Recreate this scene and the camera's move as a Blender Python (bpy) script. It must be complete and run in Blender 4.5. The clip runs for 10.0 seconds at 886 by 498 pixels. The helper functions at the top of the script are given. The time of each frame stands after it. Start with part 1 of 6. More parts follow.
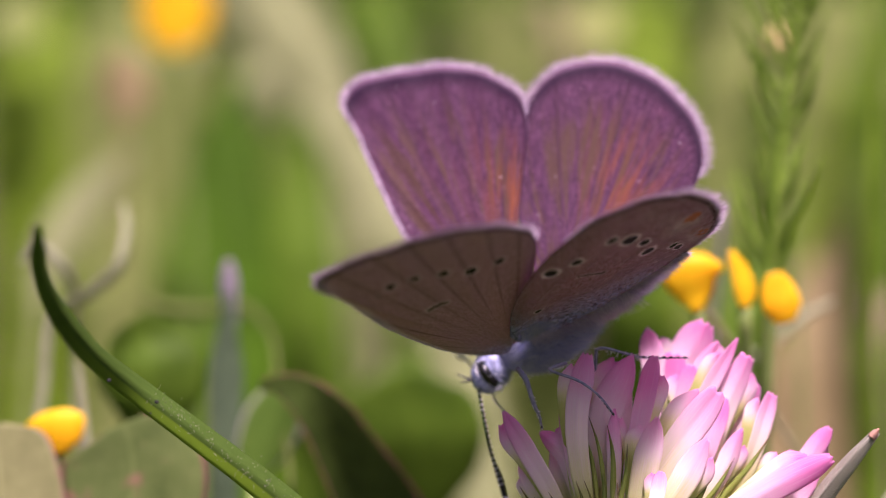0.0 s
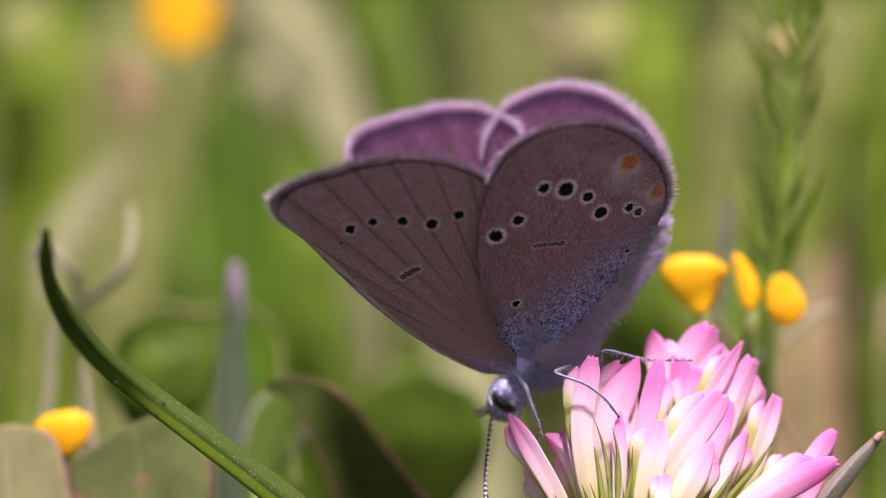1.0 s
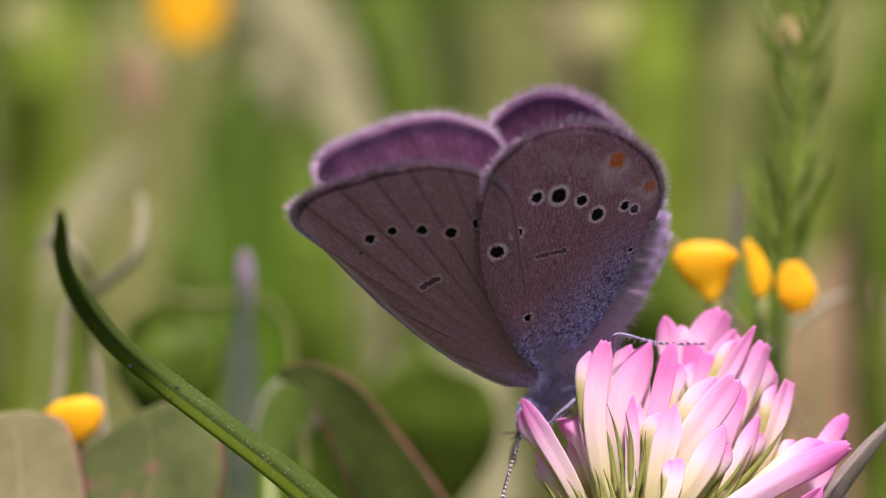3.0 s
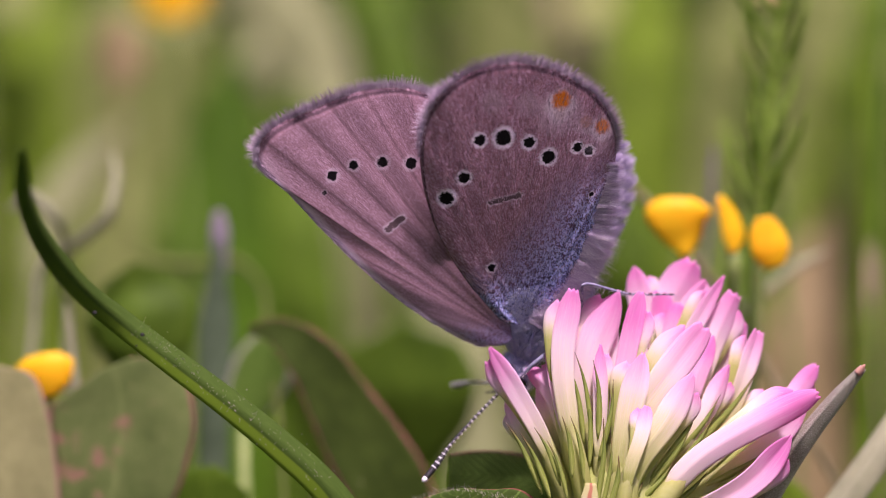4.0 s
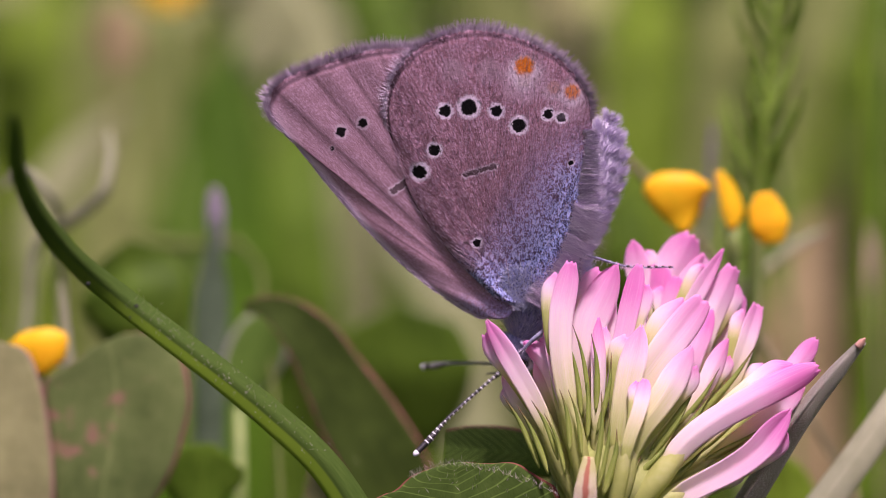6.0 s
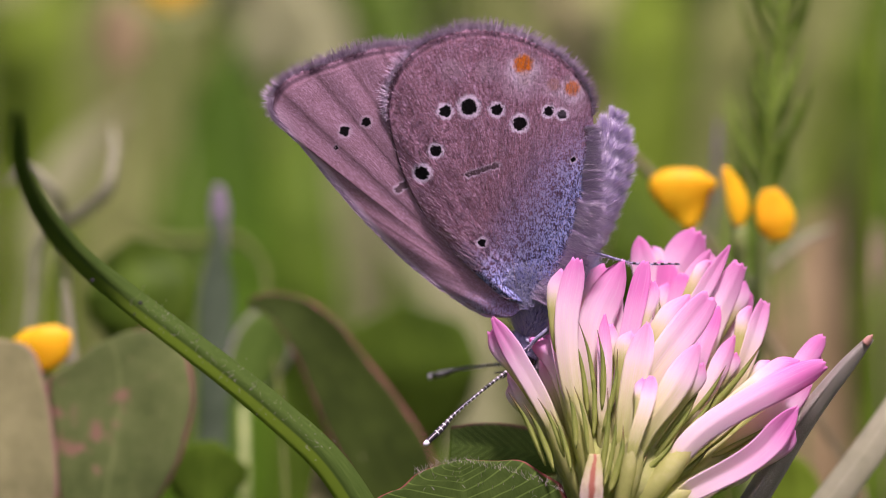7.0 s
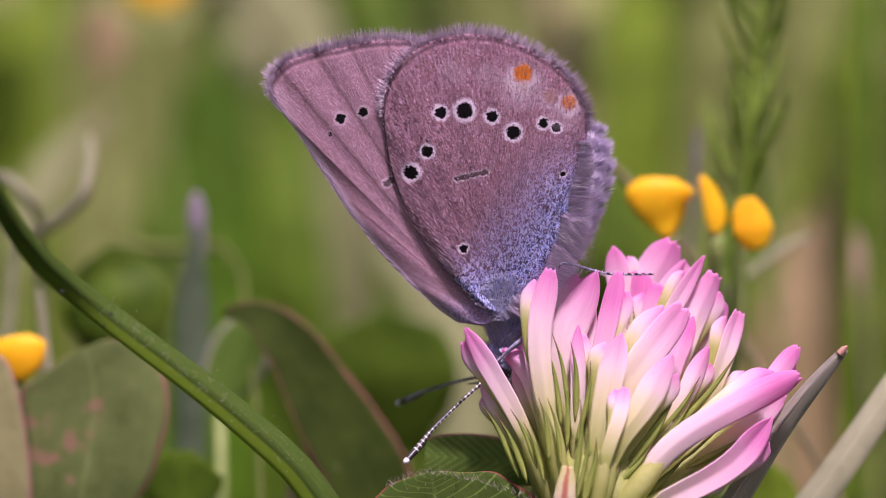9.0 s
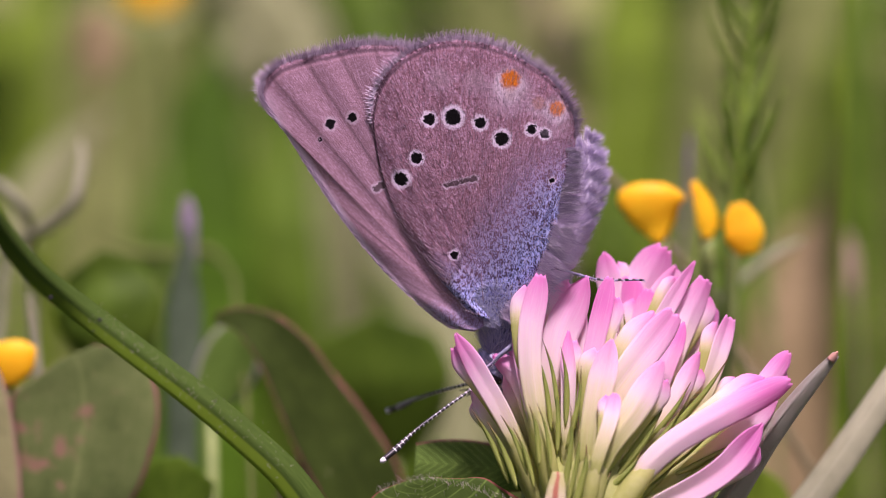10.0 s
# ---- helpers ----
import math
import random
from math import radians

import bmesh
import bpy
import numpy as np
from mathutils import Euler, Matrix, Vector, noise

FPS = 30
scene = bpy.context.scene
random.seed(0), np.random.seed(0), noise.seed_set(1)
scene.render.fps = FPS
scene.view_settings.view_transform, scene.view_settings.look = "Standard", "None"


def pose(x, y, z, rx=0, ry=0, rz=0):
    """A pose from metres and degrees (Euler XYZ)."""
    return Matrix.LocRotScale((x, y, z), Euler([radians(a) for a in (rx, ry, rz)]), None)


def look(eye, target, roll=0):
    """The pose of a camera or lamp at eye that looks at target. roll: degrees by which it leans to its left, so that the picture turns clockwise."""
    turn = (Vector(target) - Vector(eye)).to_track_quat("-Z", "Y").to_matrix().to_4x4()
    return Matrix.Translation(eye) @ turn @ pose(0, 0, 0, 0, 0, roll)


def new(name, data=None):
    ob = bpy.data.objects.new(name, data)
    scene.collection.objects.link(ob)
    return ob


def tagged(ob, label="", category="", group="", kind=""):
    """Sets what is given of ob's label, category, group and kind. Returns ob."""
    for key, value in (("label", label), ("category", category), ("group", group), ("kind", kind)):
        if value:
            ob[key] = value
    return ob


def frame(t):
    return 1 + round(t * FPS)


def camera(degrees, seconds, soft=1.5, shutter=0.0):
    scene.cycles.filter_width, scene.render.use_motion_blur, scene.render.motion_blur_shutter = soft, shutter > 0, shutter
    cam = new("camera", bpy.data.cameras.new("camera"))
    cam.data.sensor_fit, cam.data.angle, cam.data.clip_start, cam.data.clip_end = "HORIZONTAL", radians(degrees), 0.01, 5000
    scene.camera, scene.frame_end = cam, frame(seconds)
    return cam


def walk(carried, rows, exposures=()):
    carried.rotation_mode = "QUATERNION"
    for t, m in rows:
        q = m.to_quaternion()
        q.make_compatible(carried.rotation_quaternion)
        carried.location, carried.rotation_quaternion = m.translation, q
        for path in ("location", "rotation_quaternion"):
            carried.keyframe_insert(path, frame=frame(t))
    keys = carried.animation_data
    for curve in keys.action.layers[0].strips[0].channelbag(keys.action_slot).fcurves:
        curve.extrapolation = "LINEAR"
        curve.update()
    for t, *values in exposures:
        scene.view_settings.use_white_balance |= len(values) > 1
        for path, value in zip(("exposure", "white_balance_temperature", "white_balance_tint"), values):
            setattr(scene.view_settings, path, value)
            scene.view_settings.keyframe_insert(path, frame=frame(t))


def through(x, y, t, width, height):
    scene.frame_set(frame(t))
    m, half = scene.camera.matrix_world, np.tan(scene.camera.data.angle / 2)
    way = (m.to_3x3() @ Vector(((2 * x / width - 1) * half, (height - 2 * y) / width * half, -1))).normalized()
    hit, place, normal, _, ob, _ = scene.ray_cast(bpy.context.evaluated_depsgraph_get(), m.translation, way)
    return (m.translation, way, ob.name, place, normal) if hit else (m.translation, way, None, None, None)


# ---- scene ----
# Working axes: millimetres seen along the lens at the end of its drift; x to the right, y up, z back towards the lens.
MM = 0.001
STAGE = pose(0, 0, 0.15, 80)
DRIFT = [  # seconds, x, y, z in mm, yaw, pitch, roll in degrees
    (0, -1.03, 4.75, 1.47, -0.07, -0.02, -0.05),
    (0.5, -0.99, 4.87, 1.57, -0.00, -0.01, -0.02),
    (1, -1.19, 4.91, 1.79, 0.01, -0.03, 0.00),
    (1.5, -1.37, 4.84, 1.86, -0.13, 0.06, 0.01),
    (2, -1.95, 4.90, 1.86, -0.10, 0.02, 0.00),
    (3.3, -1.62, 3.07, 1.88, 0.06, 0.00, 0.00),
    (3.5, -1.36, 2.22, 1.88, 0.07, -0.03, -0.01),
    (4, -0.14, 1.44, 1.52, 0.04, 0.02, -0.02),
    (4.5, 0.13, 0.94, 1.21, -0.03, -0.01, -0.02),
    (5, 0.19, 0.13, 0.67, -0.02, 0.01, -0.04),
    (5.5, 0.10, 0.09, 0.75, -0.03, 0.03, 0.01),
    (7, -0.16, 0.00, 0.20, 0.09, -0.05, 0.00),
    (7.5, 0.00, -0.00, -0.00, 0.00, 0.00, 0.00),
    (8, 0.14, 0.06, -0.18, 0.11, 0.02, 0.03),
    (8.5, 0.44, 0.26, -0.16, 0.07, -0.01, 0.07),
    (9, 1.03, 0.55, -0.28, 0.00, -0.07, 0.01),
    (9.5, 1.16, 0.47, -0.45, -0.06, -0.02, 0.01),
    (10, 1.43, 0.65, -0.47, -0.05, 0.03, 0.01),
]
cam = camera(24, 10.0, soft=0.8)
cam.data.dof.use_dof = True
cam.data.dof.focus_distance = 0.1036
cam.data.dof.aperture_fstop = 20.0
walk(cam, [(t, STAGE @ pose(x * MM, y * MM, z * MM, pitch, yaw, roll)) for t, x, y, z, yaw, pitch, roll in DRIFT],
     exposures=[(0.0, 0.96, 6500, 42), (0.5, 0.96, 6500, 42), (1.0, 0.90, 6500, 43), (2.0, 0.79, 6500, 43), (3.5, 0.70, 6450, 44), (5.0, 0.58, 6400, 46), (10.0, 0.54, 6350, 48)])

# ---- light ----
SUN_WAY = (STAGE.to_3x3() @ Vector((0.10, 0.87, 0.42))).normalized()
world = bpy.data.worlds.new("sky")
world.use_nodes = True
scene.world = world
wn = world.node_tree.nodes
sky = wn.new("ShaderNodeTexSky")
sky.sky_type, sky.sun_disc = "NISHITA", False
sky.dust_density, sky.ozone_density = 6.0, 0.6
sky.sun_elevation = math.asin(SUN_WAY.z)
sky.sun_rotation = math.atan2(SUN_WAY.x, SUN_WAY.y)
wn["Background"].inputs["Strength"].default_value = 0.060
world.node_tree.links.new(sky.outputs[0], wn["Background"].inputs["Color"])
sun = new("sun", bpy.data.lights.new("sun", "SUN"))
sun.data.energy, sun.data.angle, sun.data.color = 4.6, radians(7), (1.0, 0.95, 0.88)
sun.matrix_world = look(SUN_WAY * 3, (0, 0, 0))


# ---- materials ----
class Nodes:
    """Short hand for building one material."""

    def __init__(self, name, rough=0.6, sheen=0.0, spec=0.3, through=0.0):
        self.mat = bpy.data.materials.new(name)
        self.mat.use_nodes = True
        self.t = self.mat.node_tree
        self.bsdf = self.t.nodes["Principled BSDF"]
        self.bsdf.inputs["Roughness"].default_value = rough
        self.bsdf.inputs["Specular IOR Level"].default_value = spec
        self.bsdf.inputs["Sheen Weight"].default_value = sheen
        self.through = through
        self.stain = None
        self.uv = self.add("ShaderNodeTexCoord")

    def add(self, kind, **values):
        n = self.t.nodes.new(kind)
        for k, v in values.items():
            n.inputs[k].default_value = v
        return n

    def link(self, a, b):
        self.t.links.new(a, b)

    def noise(self, scale, detail=4, rough=0.6, where="Object", stretch=None, distort=0.0):
        n = self.add("ShaderNodeTexNoise", Scale=scale, Detail=detail, Roughness=rough, Distortion=distort)
        src = self.uv.outputs[where]
        if stretch:
            m = self.add("ShaderNodeMapping")
            m.inputs["Scale"].default_value = stretch
            self.link(src, m.inputs["Vector"])
            src = m.outputs[0]
        self.link(src, n.inputs["Vector"])
        return n.outputs["Fac"]

    def ramp(self, fac, stops):
        r = self.add("ShaderNodeValToRGB")
        while len(r.color_ramp.elements) < len(stops):
            r.color_ramp.elements.new(0.5)
        for e, (p, c) in zip(r.color_ramp.elements, stops):
            e.position, e.color = p, (*c, 1) if len(c) == 3 else c
        self.link(fac, r.inputs["Fac"])
        return r.outputs["Color"]

    def mix(self, fac, a, b, how="MIX"):
        m = self.t.nodes.new("ShaderNodeMix")
        m.data_type, m.blend_type = "RGBA", how
        for sock, v in ((m.inputs[0], fac), (m.inputs[6], a), (m.inputs[7], b)):
            if isinstance(v, (int, float)):
                sock.default_value = v
            elif isinstance(v, tuple):
                sock.default_value = (*v, 1)
            else:
                self.link(v, sock)
        return m.outputs[2]

    def math(self, op, a, b=0.0, c=0.0):
        m = self.t.nodes.new("ShaderNodeMath")
        m.operation = op
        for sock, v in zip(m.inputs, (a, b, c)):
            if isinstance(v, (int, float)):
                sock.default_value = v
            else:
                self.link(v, sock)
        return m.outputs[0]

    def split(self, where="UV"):
        s = self.add("ShaderNodeSeparateXYZ")
        self.link(self.uv.outputs[where], s.inputs[0])
        return s.outputs

    def random(self):
        return self.t.nodes.new("ShaderNodeObjectInfo").outputs["Random"]

    def island(self):
        return self.t.nodes.new("ShaderNodeNewGeometry").outputs["Random Per Island"]

    def bump(self, height, strength=0.3, distance=0.00005):
        b = self.add("ShaderNodeBump", Strength=strength, Distance=distance)
        self.link(height, b.inputs["Height"])
        self.link(b.outputs[0], self.bsdf.inputs["Normal"])

    def finish(self, colour):
        if isinstance(colour, tuple):
            self.bsdf.inputs["Base Color"].default_value = (*colour, 1)
        else:
            self.link(colour, self.bsdf.inputs["Base Color"])
        if self.through:
            tr = self.add("ShaderNodeBsdfTranslucent")
            if self.stain:
                self.link(self.mix(1.0, colour, self.stain, "MULTIPLY"), tr.inputs["Color"])
            elif isinstance(colour, tuple):
                tr.inputs["Color"].default_value = (*colour, 1)
            else:
                self.link(colour, tr.inputs["Color"])
            m = self.add("ShaderNodeMixShader")
            m.inputs[0].default_value = self.through
            self.link(self.bsdf.outputs[0], m.inputs[1])
            self.link(tr.outputs[0], m.inputs[2])
            self.link(m.outputs[0], self.t.nodes["Material Output"].inputs["Surface"])
        return self.mat


def leaf_material(name, dark, light, edge=None, back=0.35, rough=0.45, ribs=0.0, spots=None, edge_at=0.06):
    """A leaf or blade: lengthwise grain, a paler rib, an optional coloured margin and optional blotches."""
    n = Nodes(name, rough=rough, spec=0.06, through=back)
    u, v, _ = n.split()
    grain = n.noise(9, 5, 0.7, "UV", (14, 1.2, 1))
    blot = n.noise(900, 3, 0.6)
    col = n.ramp(n.math("ADD", n.math("MULTIPLY", grain, 0.6), n.math("MULTIPLY", blot, 0.4)), [(0.3, dark), (0.7, light)])
    mid = n.math("ABSOLUTE", n.math("SUBTRACT", u, 0.5))
    col = n.mix(n.ramp(n.noise(260, 3, 0.6), [(0.35, (0.6, 0.6, 0.6)), (0.65, (0, 0, 0))]), col, tuple(c * 0.55 for c in dark))
    col = n.mix(n.ramp(n.noise(48, 3, 0.6), [(0.36, (0.30, 0.30, 0.30)), (0.60, (0, 0, 0))]), col, tuple(c * 0.5 for c in dark))
    col = n.mix(n.ramp(n.noise(70, 2, 0.5, "Object", (1, 1, 1.6)), [(0.52, (0, 0, 0)), (0.72, (0.45, 0.45, 0.45))]), col, tuple(min(1, c * 1.35) for c in light))
    rib = n.math("LESS_THAN", n.math("ADD", mid, n.math("MULTIPLY", grain, 0.012)), 0.022)
    col = n.mix(n.math("MULTIPLY", rib, 0.15), col, tuple(min(1, c * 1.8) for c in light))
    if ribs:
        w = n.math("SINE", n.math("MULTIPLY", n.math("ADD", v, n.math("MULTIPLY", mid, -0.55)), ribs))
        veins = n.math("MULTIPLY", n.math("GREATER_THAN", w, 0.91), 0.5)
        col = n.mix(veins, col, tuple(min(1, c * 2.0) for c in light))
    if spots:
        s = n.ramp(n.noise(520, 3, 0.55), [(0.60, (0, 0, 0)), (0.69, (0.9, 0.9, 0.9))])
        col = n.mix(s, col, spots)
    if edge:
        wob = n.math("ADD", mid, n.math("MULTIPLY", n.math("SUBTRACT", n.noise(600, 3), 0.5), 0.05))
        e = n.ramp(wob, [(0.5 - edge_at, (0, 0, 0)), (0.5 - edge_at * 0.4, (1, 1, 1))])
        col = n.mix(e, col, edge)
    n.bump(n.noise(9, 6, 0.7, "UV", (30, 3, 1)), 0.35)
    return n.finish(col)


def plain(name, a, b, scale=800, rough=0.6, back=0.0, spec=0.3):
    n = Nodes(name, rough=rough, through=back, spec=spec)
    col = n.ramp(n.noise(scale, 5, 0.65), [(0.3, a), (0.7, b)])
    n.bump(n.noise(scale * 3, 4), 0.2)
    return n.finish(col)


def island_mix(name, a, b, rough=0.5, back=0.3):
    """Loose fibres or blades, each with its own shade between two colours."""
    n = Nodes(name, rough=rough, through=back)
    col = n.mix(n.island(), a, b)
    col = n.mix(n.math("MULTIPLY", n.noise(400, 3), 0.3), col, tuple(c * 0.5 for c in a))
    return n.finish(col)


# wing markings in the wing's own plane, mm: u, v, radius
HIND_SPOTS = [(-4.00, 9.95, 0.30), (-2.83, 10.15, 0.42), (-1.47, 9.95, 0.29), (-0.35, 9.25, 0.36), (1.07, 9.80, 0.26), (1.72, 9.62, 0.24),
              (-5.23, 6.87, 0.36), (-4.52, 7.98, 0.30), (-2.36, 3.23, 0.22), (2.25, 7.35, 0.13)]
FORE_SPOTS = [(-8.28, 9.62, 0.26), (-7.20, 10.02, 0.24), (-5.75, 10.0, 0.28), (-4.35, 9.8, 0.30), (-3.05, 10.3, 0.26), (-8.75, 8.80, 0.11)]


def wing_material(name, spots, dash, orange, hind):
    """Underside of a wing: mauve-brown scales, ringed black eye spots, blue dusting at the root, dark margin line."""
    n = Nodes(name, rough=0.6, spec=0.08, through=0.02)
    n.stain = (2.2, 1.0, 0.35)
    x, y, z = n.split("Object")
    vein = n.noise(1, 4, 0.7, "UV", (330, 26, 1))
    fine = n.noise(9000, 3, 0.75)
    blot = n.noise(330, 3, 0.6)
    col = n.ramp(n.math("ADD", n.math("MULTIPLY", vein, 0.55), n.math("MULTIPLY", fine, 0.45)),
                 [(0.34, (0.105, 0.046, 0.055)), (0.50, (0.345, 0.176, 0.238)), (0.64, (0.70, 0.46, 0.65))])
    col = n.mix(n.math("MULTIPLY", blot, 0.35), col, (0.32, 0.160, 0.18))
    u, v, _ = n.split("UV")
    if not hind:
        fan = n.math("ABSOLUTE", n.math("SINE", n.math("MULTIPLY", u, 42.0)))
        lines = n.ramp(fan, [(0.0, (0.75, 0.75, 0.75)), (0.36, (0, 0, 0))])
        lines = n.mix(1.0, lines, n.ramp(v, [(0.20, (0, 0, 0)), (0.55, (0.85, 0.85, 0.85))]), "MULTIPLY")
        col = n.mix(0.36, col, (0.46, 0.29, 0.36))
        lines = n.mix(1.0, lines, n.ramp(n.noise(420, 3), [(0.3, (0.55, 0.55, 0.55)), (0.65, (1.0, 1.0, 1.0))]), "MULTIPLY")
        col = n.mix(lines, col, (0.10, 0.05, 0.06))
        col = n.mix(n.ramp(u, [(0.02, (0.75, 0.75, 0.75)), (0.22, (0, 0, 0))]), col, (0.42, 0.30, 0.40))
    # blue dusting with dark specks near the root
    wob = n.math("MULTIPLY", n.noise(260, 4), 0.0022)
    if hind:
        along = n.math("ADD", n.math("MULTIPLY", y, 0.62), n.math("MULTIPLY", x, -1.0))
        dust = n.ramp(n.math("MULTIPLY", n.math("ADD", along, wob), 150.0), [(0.30, (1, 1, 1)), (0.95, (0, 0, 0))])
        cap = n.ramp(n.math("MULTIPLY", y, 100.0), [(0.66, (1, 1, 1)), (1.0, (0, 0, 0))])
        dust = n.mix(1.0, dust, cap, "MULTIPLY")
        root = n.ramp(n.math("MULTIPLY", n.math("ADD", y, wob), 200.0), [(0.48, (1, 1, 1)), (0.95, (0, 0, 0))])
        dust = n.mix(1.0, dust, root, "LIGHTEN")
    else:
        dust = n.ramp(n.math("MULTIPLY", n.math("ADD", y, wob), 250.0), [(0.30, (0.45, 0.45, 0.45)), (0.62, (0, 0, 0))])
    speck = n.ramp(n.noise(7400, 2, 0.55, "Object", (1.4, 0.8, 1), 1.2), [(0.44, (0.016, 0.018, 0.055)), (0.52, (0.29, 0.37, 0.80)), (0.62, (0.55, 0.62, 1.0))])
    col = n.mix(n.math("MULTIPLY", dust, 0.9), col, speck)
    if not hind:
        costa = n.mix(1.0, n.ramp(v, [(0.86, (0, 0, 0)), (0.96, (0.85, 0.85, 0.85))]), n.ramp(u, [(0.27, (1, 1, 1)), (0.35, (0, 0, 0))]), "MULTIPLY")
        col = n.mix(costa, col, (0.78, 0.62, 0.76))
    # coordinates with ragged edges, in mm
    rag = n.add("ShaderNodeTexNoise", Scale=7500, Detail=3, Roughness=0.7)
    n.link(n.uv.outputs["Object"], rag.inputs["Vector"])
    off = n.add("ShaderNodeVectorMath")
    off.operation = "MULTIPLY_ADD"
    n.link(rag.outputs["Color"], off.inputs[0])
    off.inputs[1].default_value, off.inputs[2].default_value = (0.00050, 0.00042, 0), (-0.00025, -0.00021, 0)
    pos = n.add("ShaderNodeVectorMath")
    pos.operation = "ADD"
    n.link(n.uv.outputs["Object"], pos.inputs[0])
    n.link(off.outputs[0], pos.inputs[1])
    flat = n.add("ShaderNodeVectorMath")
    flat.operation = "MULTIPLY"
    flat.inputs[1].default_value = (1000, 1000, 0)
    n.link(pos.outputs[0], flat.inputs[0])
    ring, core = None, None
    for su, sv, r in spots:
        d = n.add("ShaderNodeVectorMath")
        d.operation = "DISTANCE"
        d.inputs[1].default_value = (su, sv, 0)
        n.link(flat.outputs[0], d.inputs[0])
        q = n.math("DIVIDE", d.outputs["Value"], r * 0.93)
        core = q if core is None else n.math("MINIMUM", core, q)
    for cu, cv, length, lean in dash:
        for k in (-1, -0.75, -0.5, -0.28, 0.05, 0.3, 0.55, 0.8, 1):
            d = n.add("ShaderNodeVectorMath")
            d.operation = "DISTANCE"
            d.inputs[1].default_value = (cu + k * length * math.cos(lean), cv + k * length * math.sin(lean), 0)
            n.link(flat.outputs[0], d.inputs[0])
            q = n.math("DIVIDE", d.outputs["Value"], 0.13 if hind else 0.16)
            ring = q if ring is None else n.math("MINIMUM", ring, q)
    pale, ringed = (0.80, 0.67, 0.82), 0.92 if hind else 0.35
    col = n.mix(n.ramp(n.math("MULTIPLY", core, 0.5), [(0.66, (ringed, ringed, ringed)), (0.86, (0, 0, 0))]), col, pale)
    col = n.mix(n.ramp(n.math("MULTIPLY", core, 0.5), [(0.48, (1, 1, 1)), (0.56, (0, 0, 0))]), col, (0.006, 0.005, 0.006))
    if ring is not None:
        col = n.mix(n.ramp(n.math("MULTIPLY", ring, 0.5), [(0.60, (0.55, 0.55, 0.55)), (0.9, (0, 0, 0))]), col, pale)
        col = n.mix(n.ramp(n.math("MULTIPLY", ring, 0.5), [(0.42, (0.9, 0.9, 0.9)), (0.56, (0, 0, 0))]), col, (0.075, 0.040, 0.045))
    for ou, ov, r, c, k in orange:
        halo = n.add("ShaderNodeVectorMath")
        halo.operation = "DISTANCE"
        halo.inputs[1].default_value = (ou - 0.05, ov - 0.45 * r, 0)
        n.link(flat.outputs[0], halo.inputs[0])
        ragged = n.math("ADD", halo.outputs["Value"], n.math("MULTIPLY", n.math("SUBTRACT", n.noise(3600, 3, 0.8), 0.5), 1.2 * r))
        col = n.mix(n.ramp(n.math("DIVIDE", ragged, r * 2), [(0.50, (0.45 * k, 0.45 * k, 0.45 * k)), (0.85, (0, 0, 0))]), col, pale)
        d = n.add("ShaderNodeVectorMath")
        d.operation = "DISTANCE"
        d.inputs[1].default_value = (ou, ov, 0)
        n.link(flat.outputs[0], d.inputs[0])
        wide = n.math("ADD", d.outputs["Value"], n.math("MULTIPLY", n.math("SUBTRACT", n.noise(2200, 3, 0.7), 0.5), 0.7 * r))
        col = n.mix(n.ramp(n.math("DIVIDE", wide, r * 2), [(0.35, (k, k, k)), (0.58, (0, 0, 0))]), col, c)
    # thin dark line just inside the fringe
    edge = n.ramp(n.math("ADD", v, n.math("MULTIPLY", n.math("SUBTRACT", fine, 0.5), 0.02)),
                  [(0.970, (0, 0, 0)), (0.978, (0.85, 0.85, 0.85)), (0.986, (0.85, 0.85, 0.85)), (0.993, (0.15, 0.15, 0.15))])
    edge = n.mix(1.0, edge, n.ramp(u, [(0.66, (1, 1, 1)), (0.76, (0, 0, 0))] if hind else [(0.27, (0, 0, 0)), (0.36, (1, 1, 1))]), "MULTIPLY")
    col = n.mix(edge, col, (0.055, 0.030, 0.042))
    n.bump(n.math("ADD", fine, vein), 0.5, 0.00006)
    return n.finish(col)


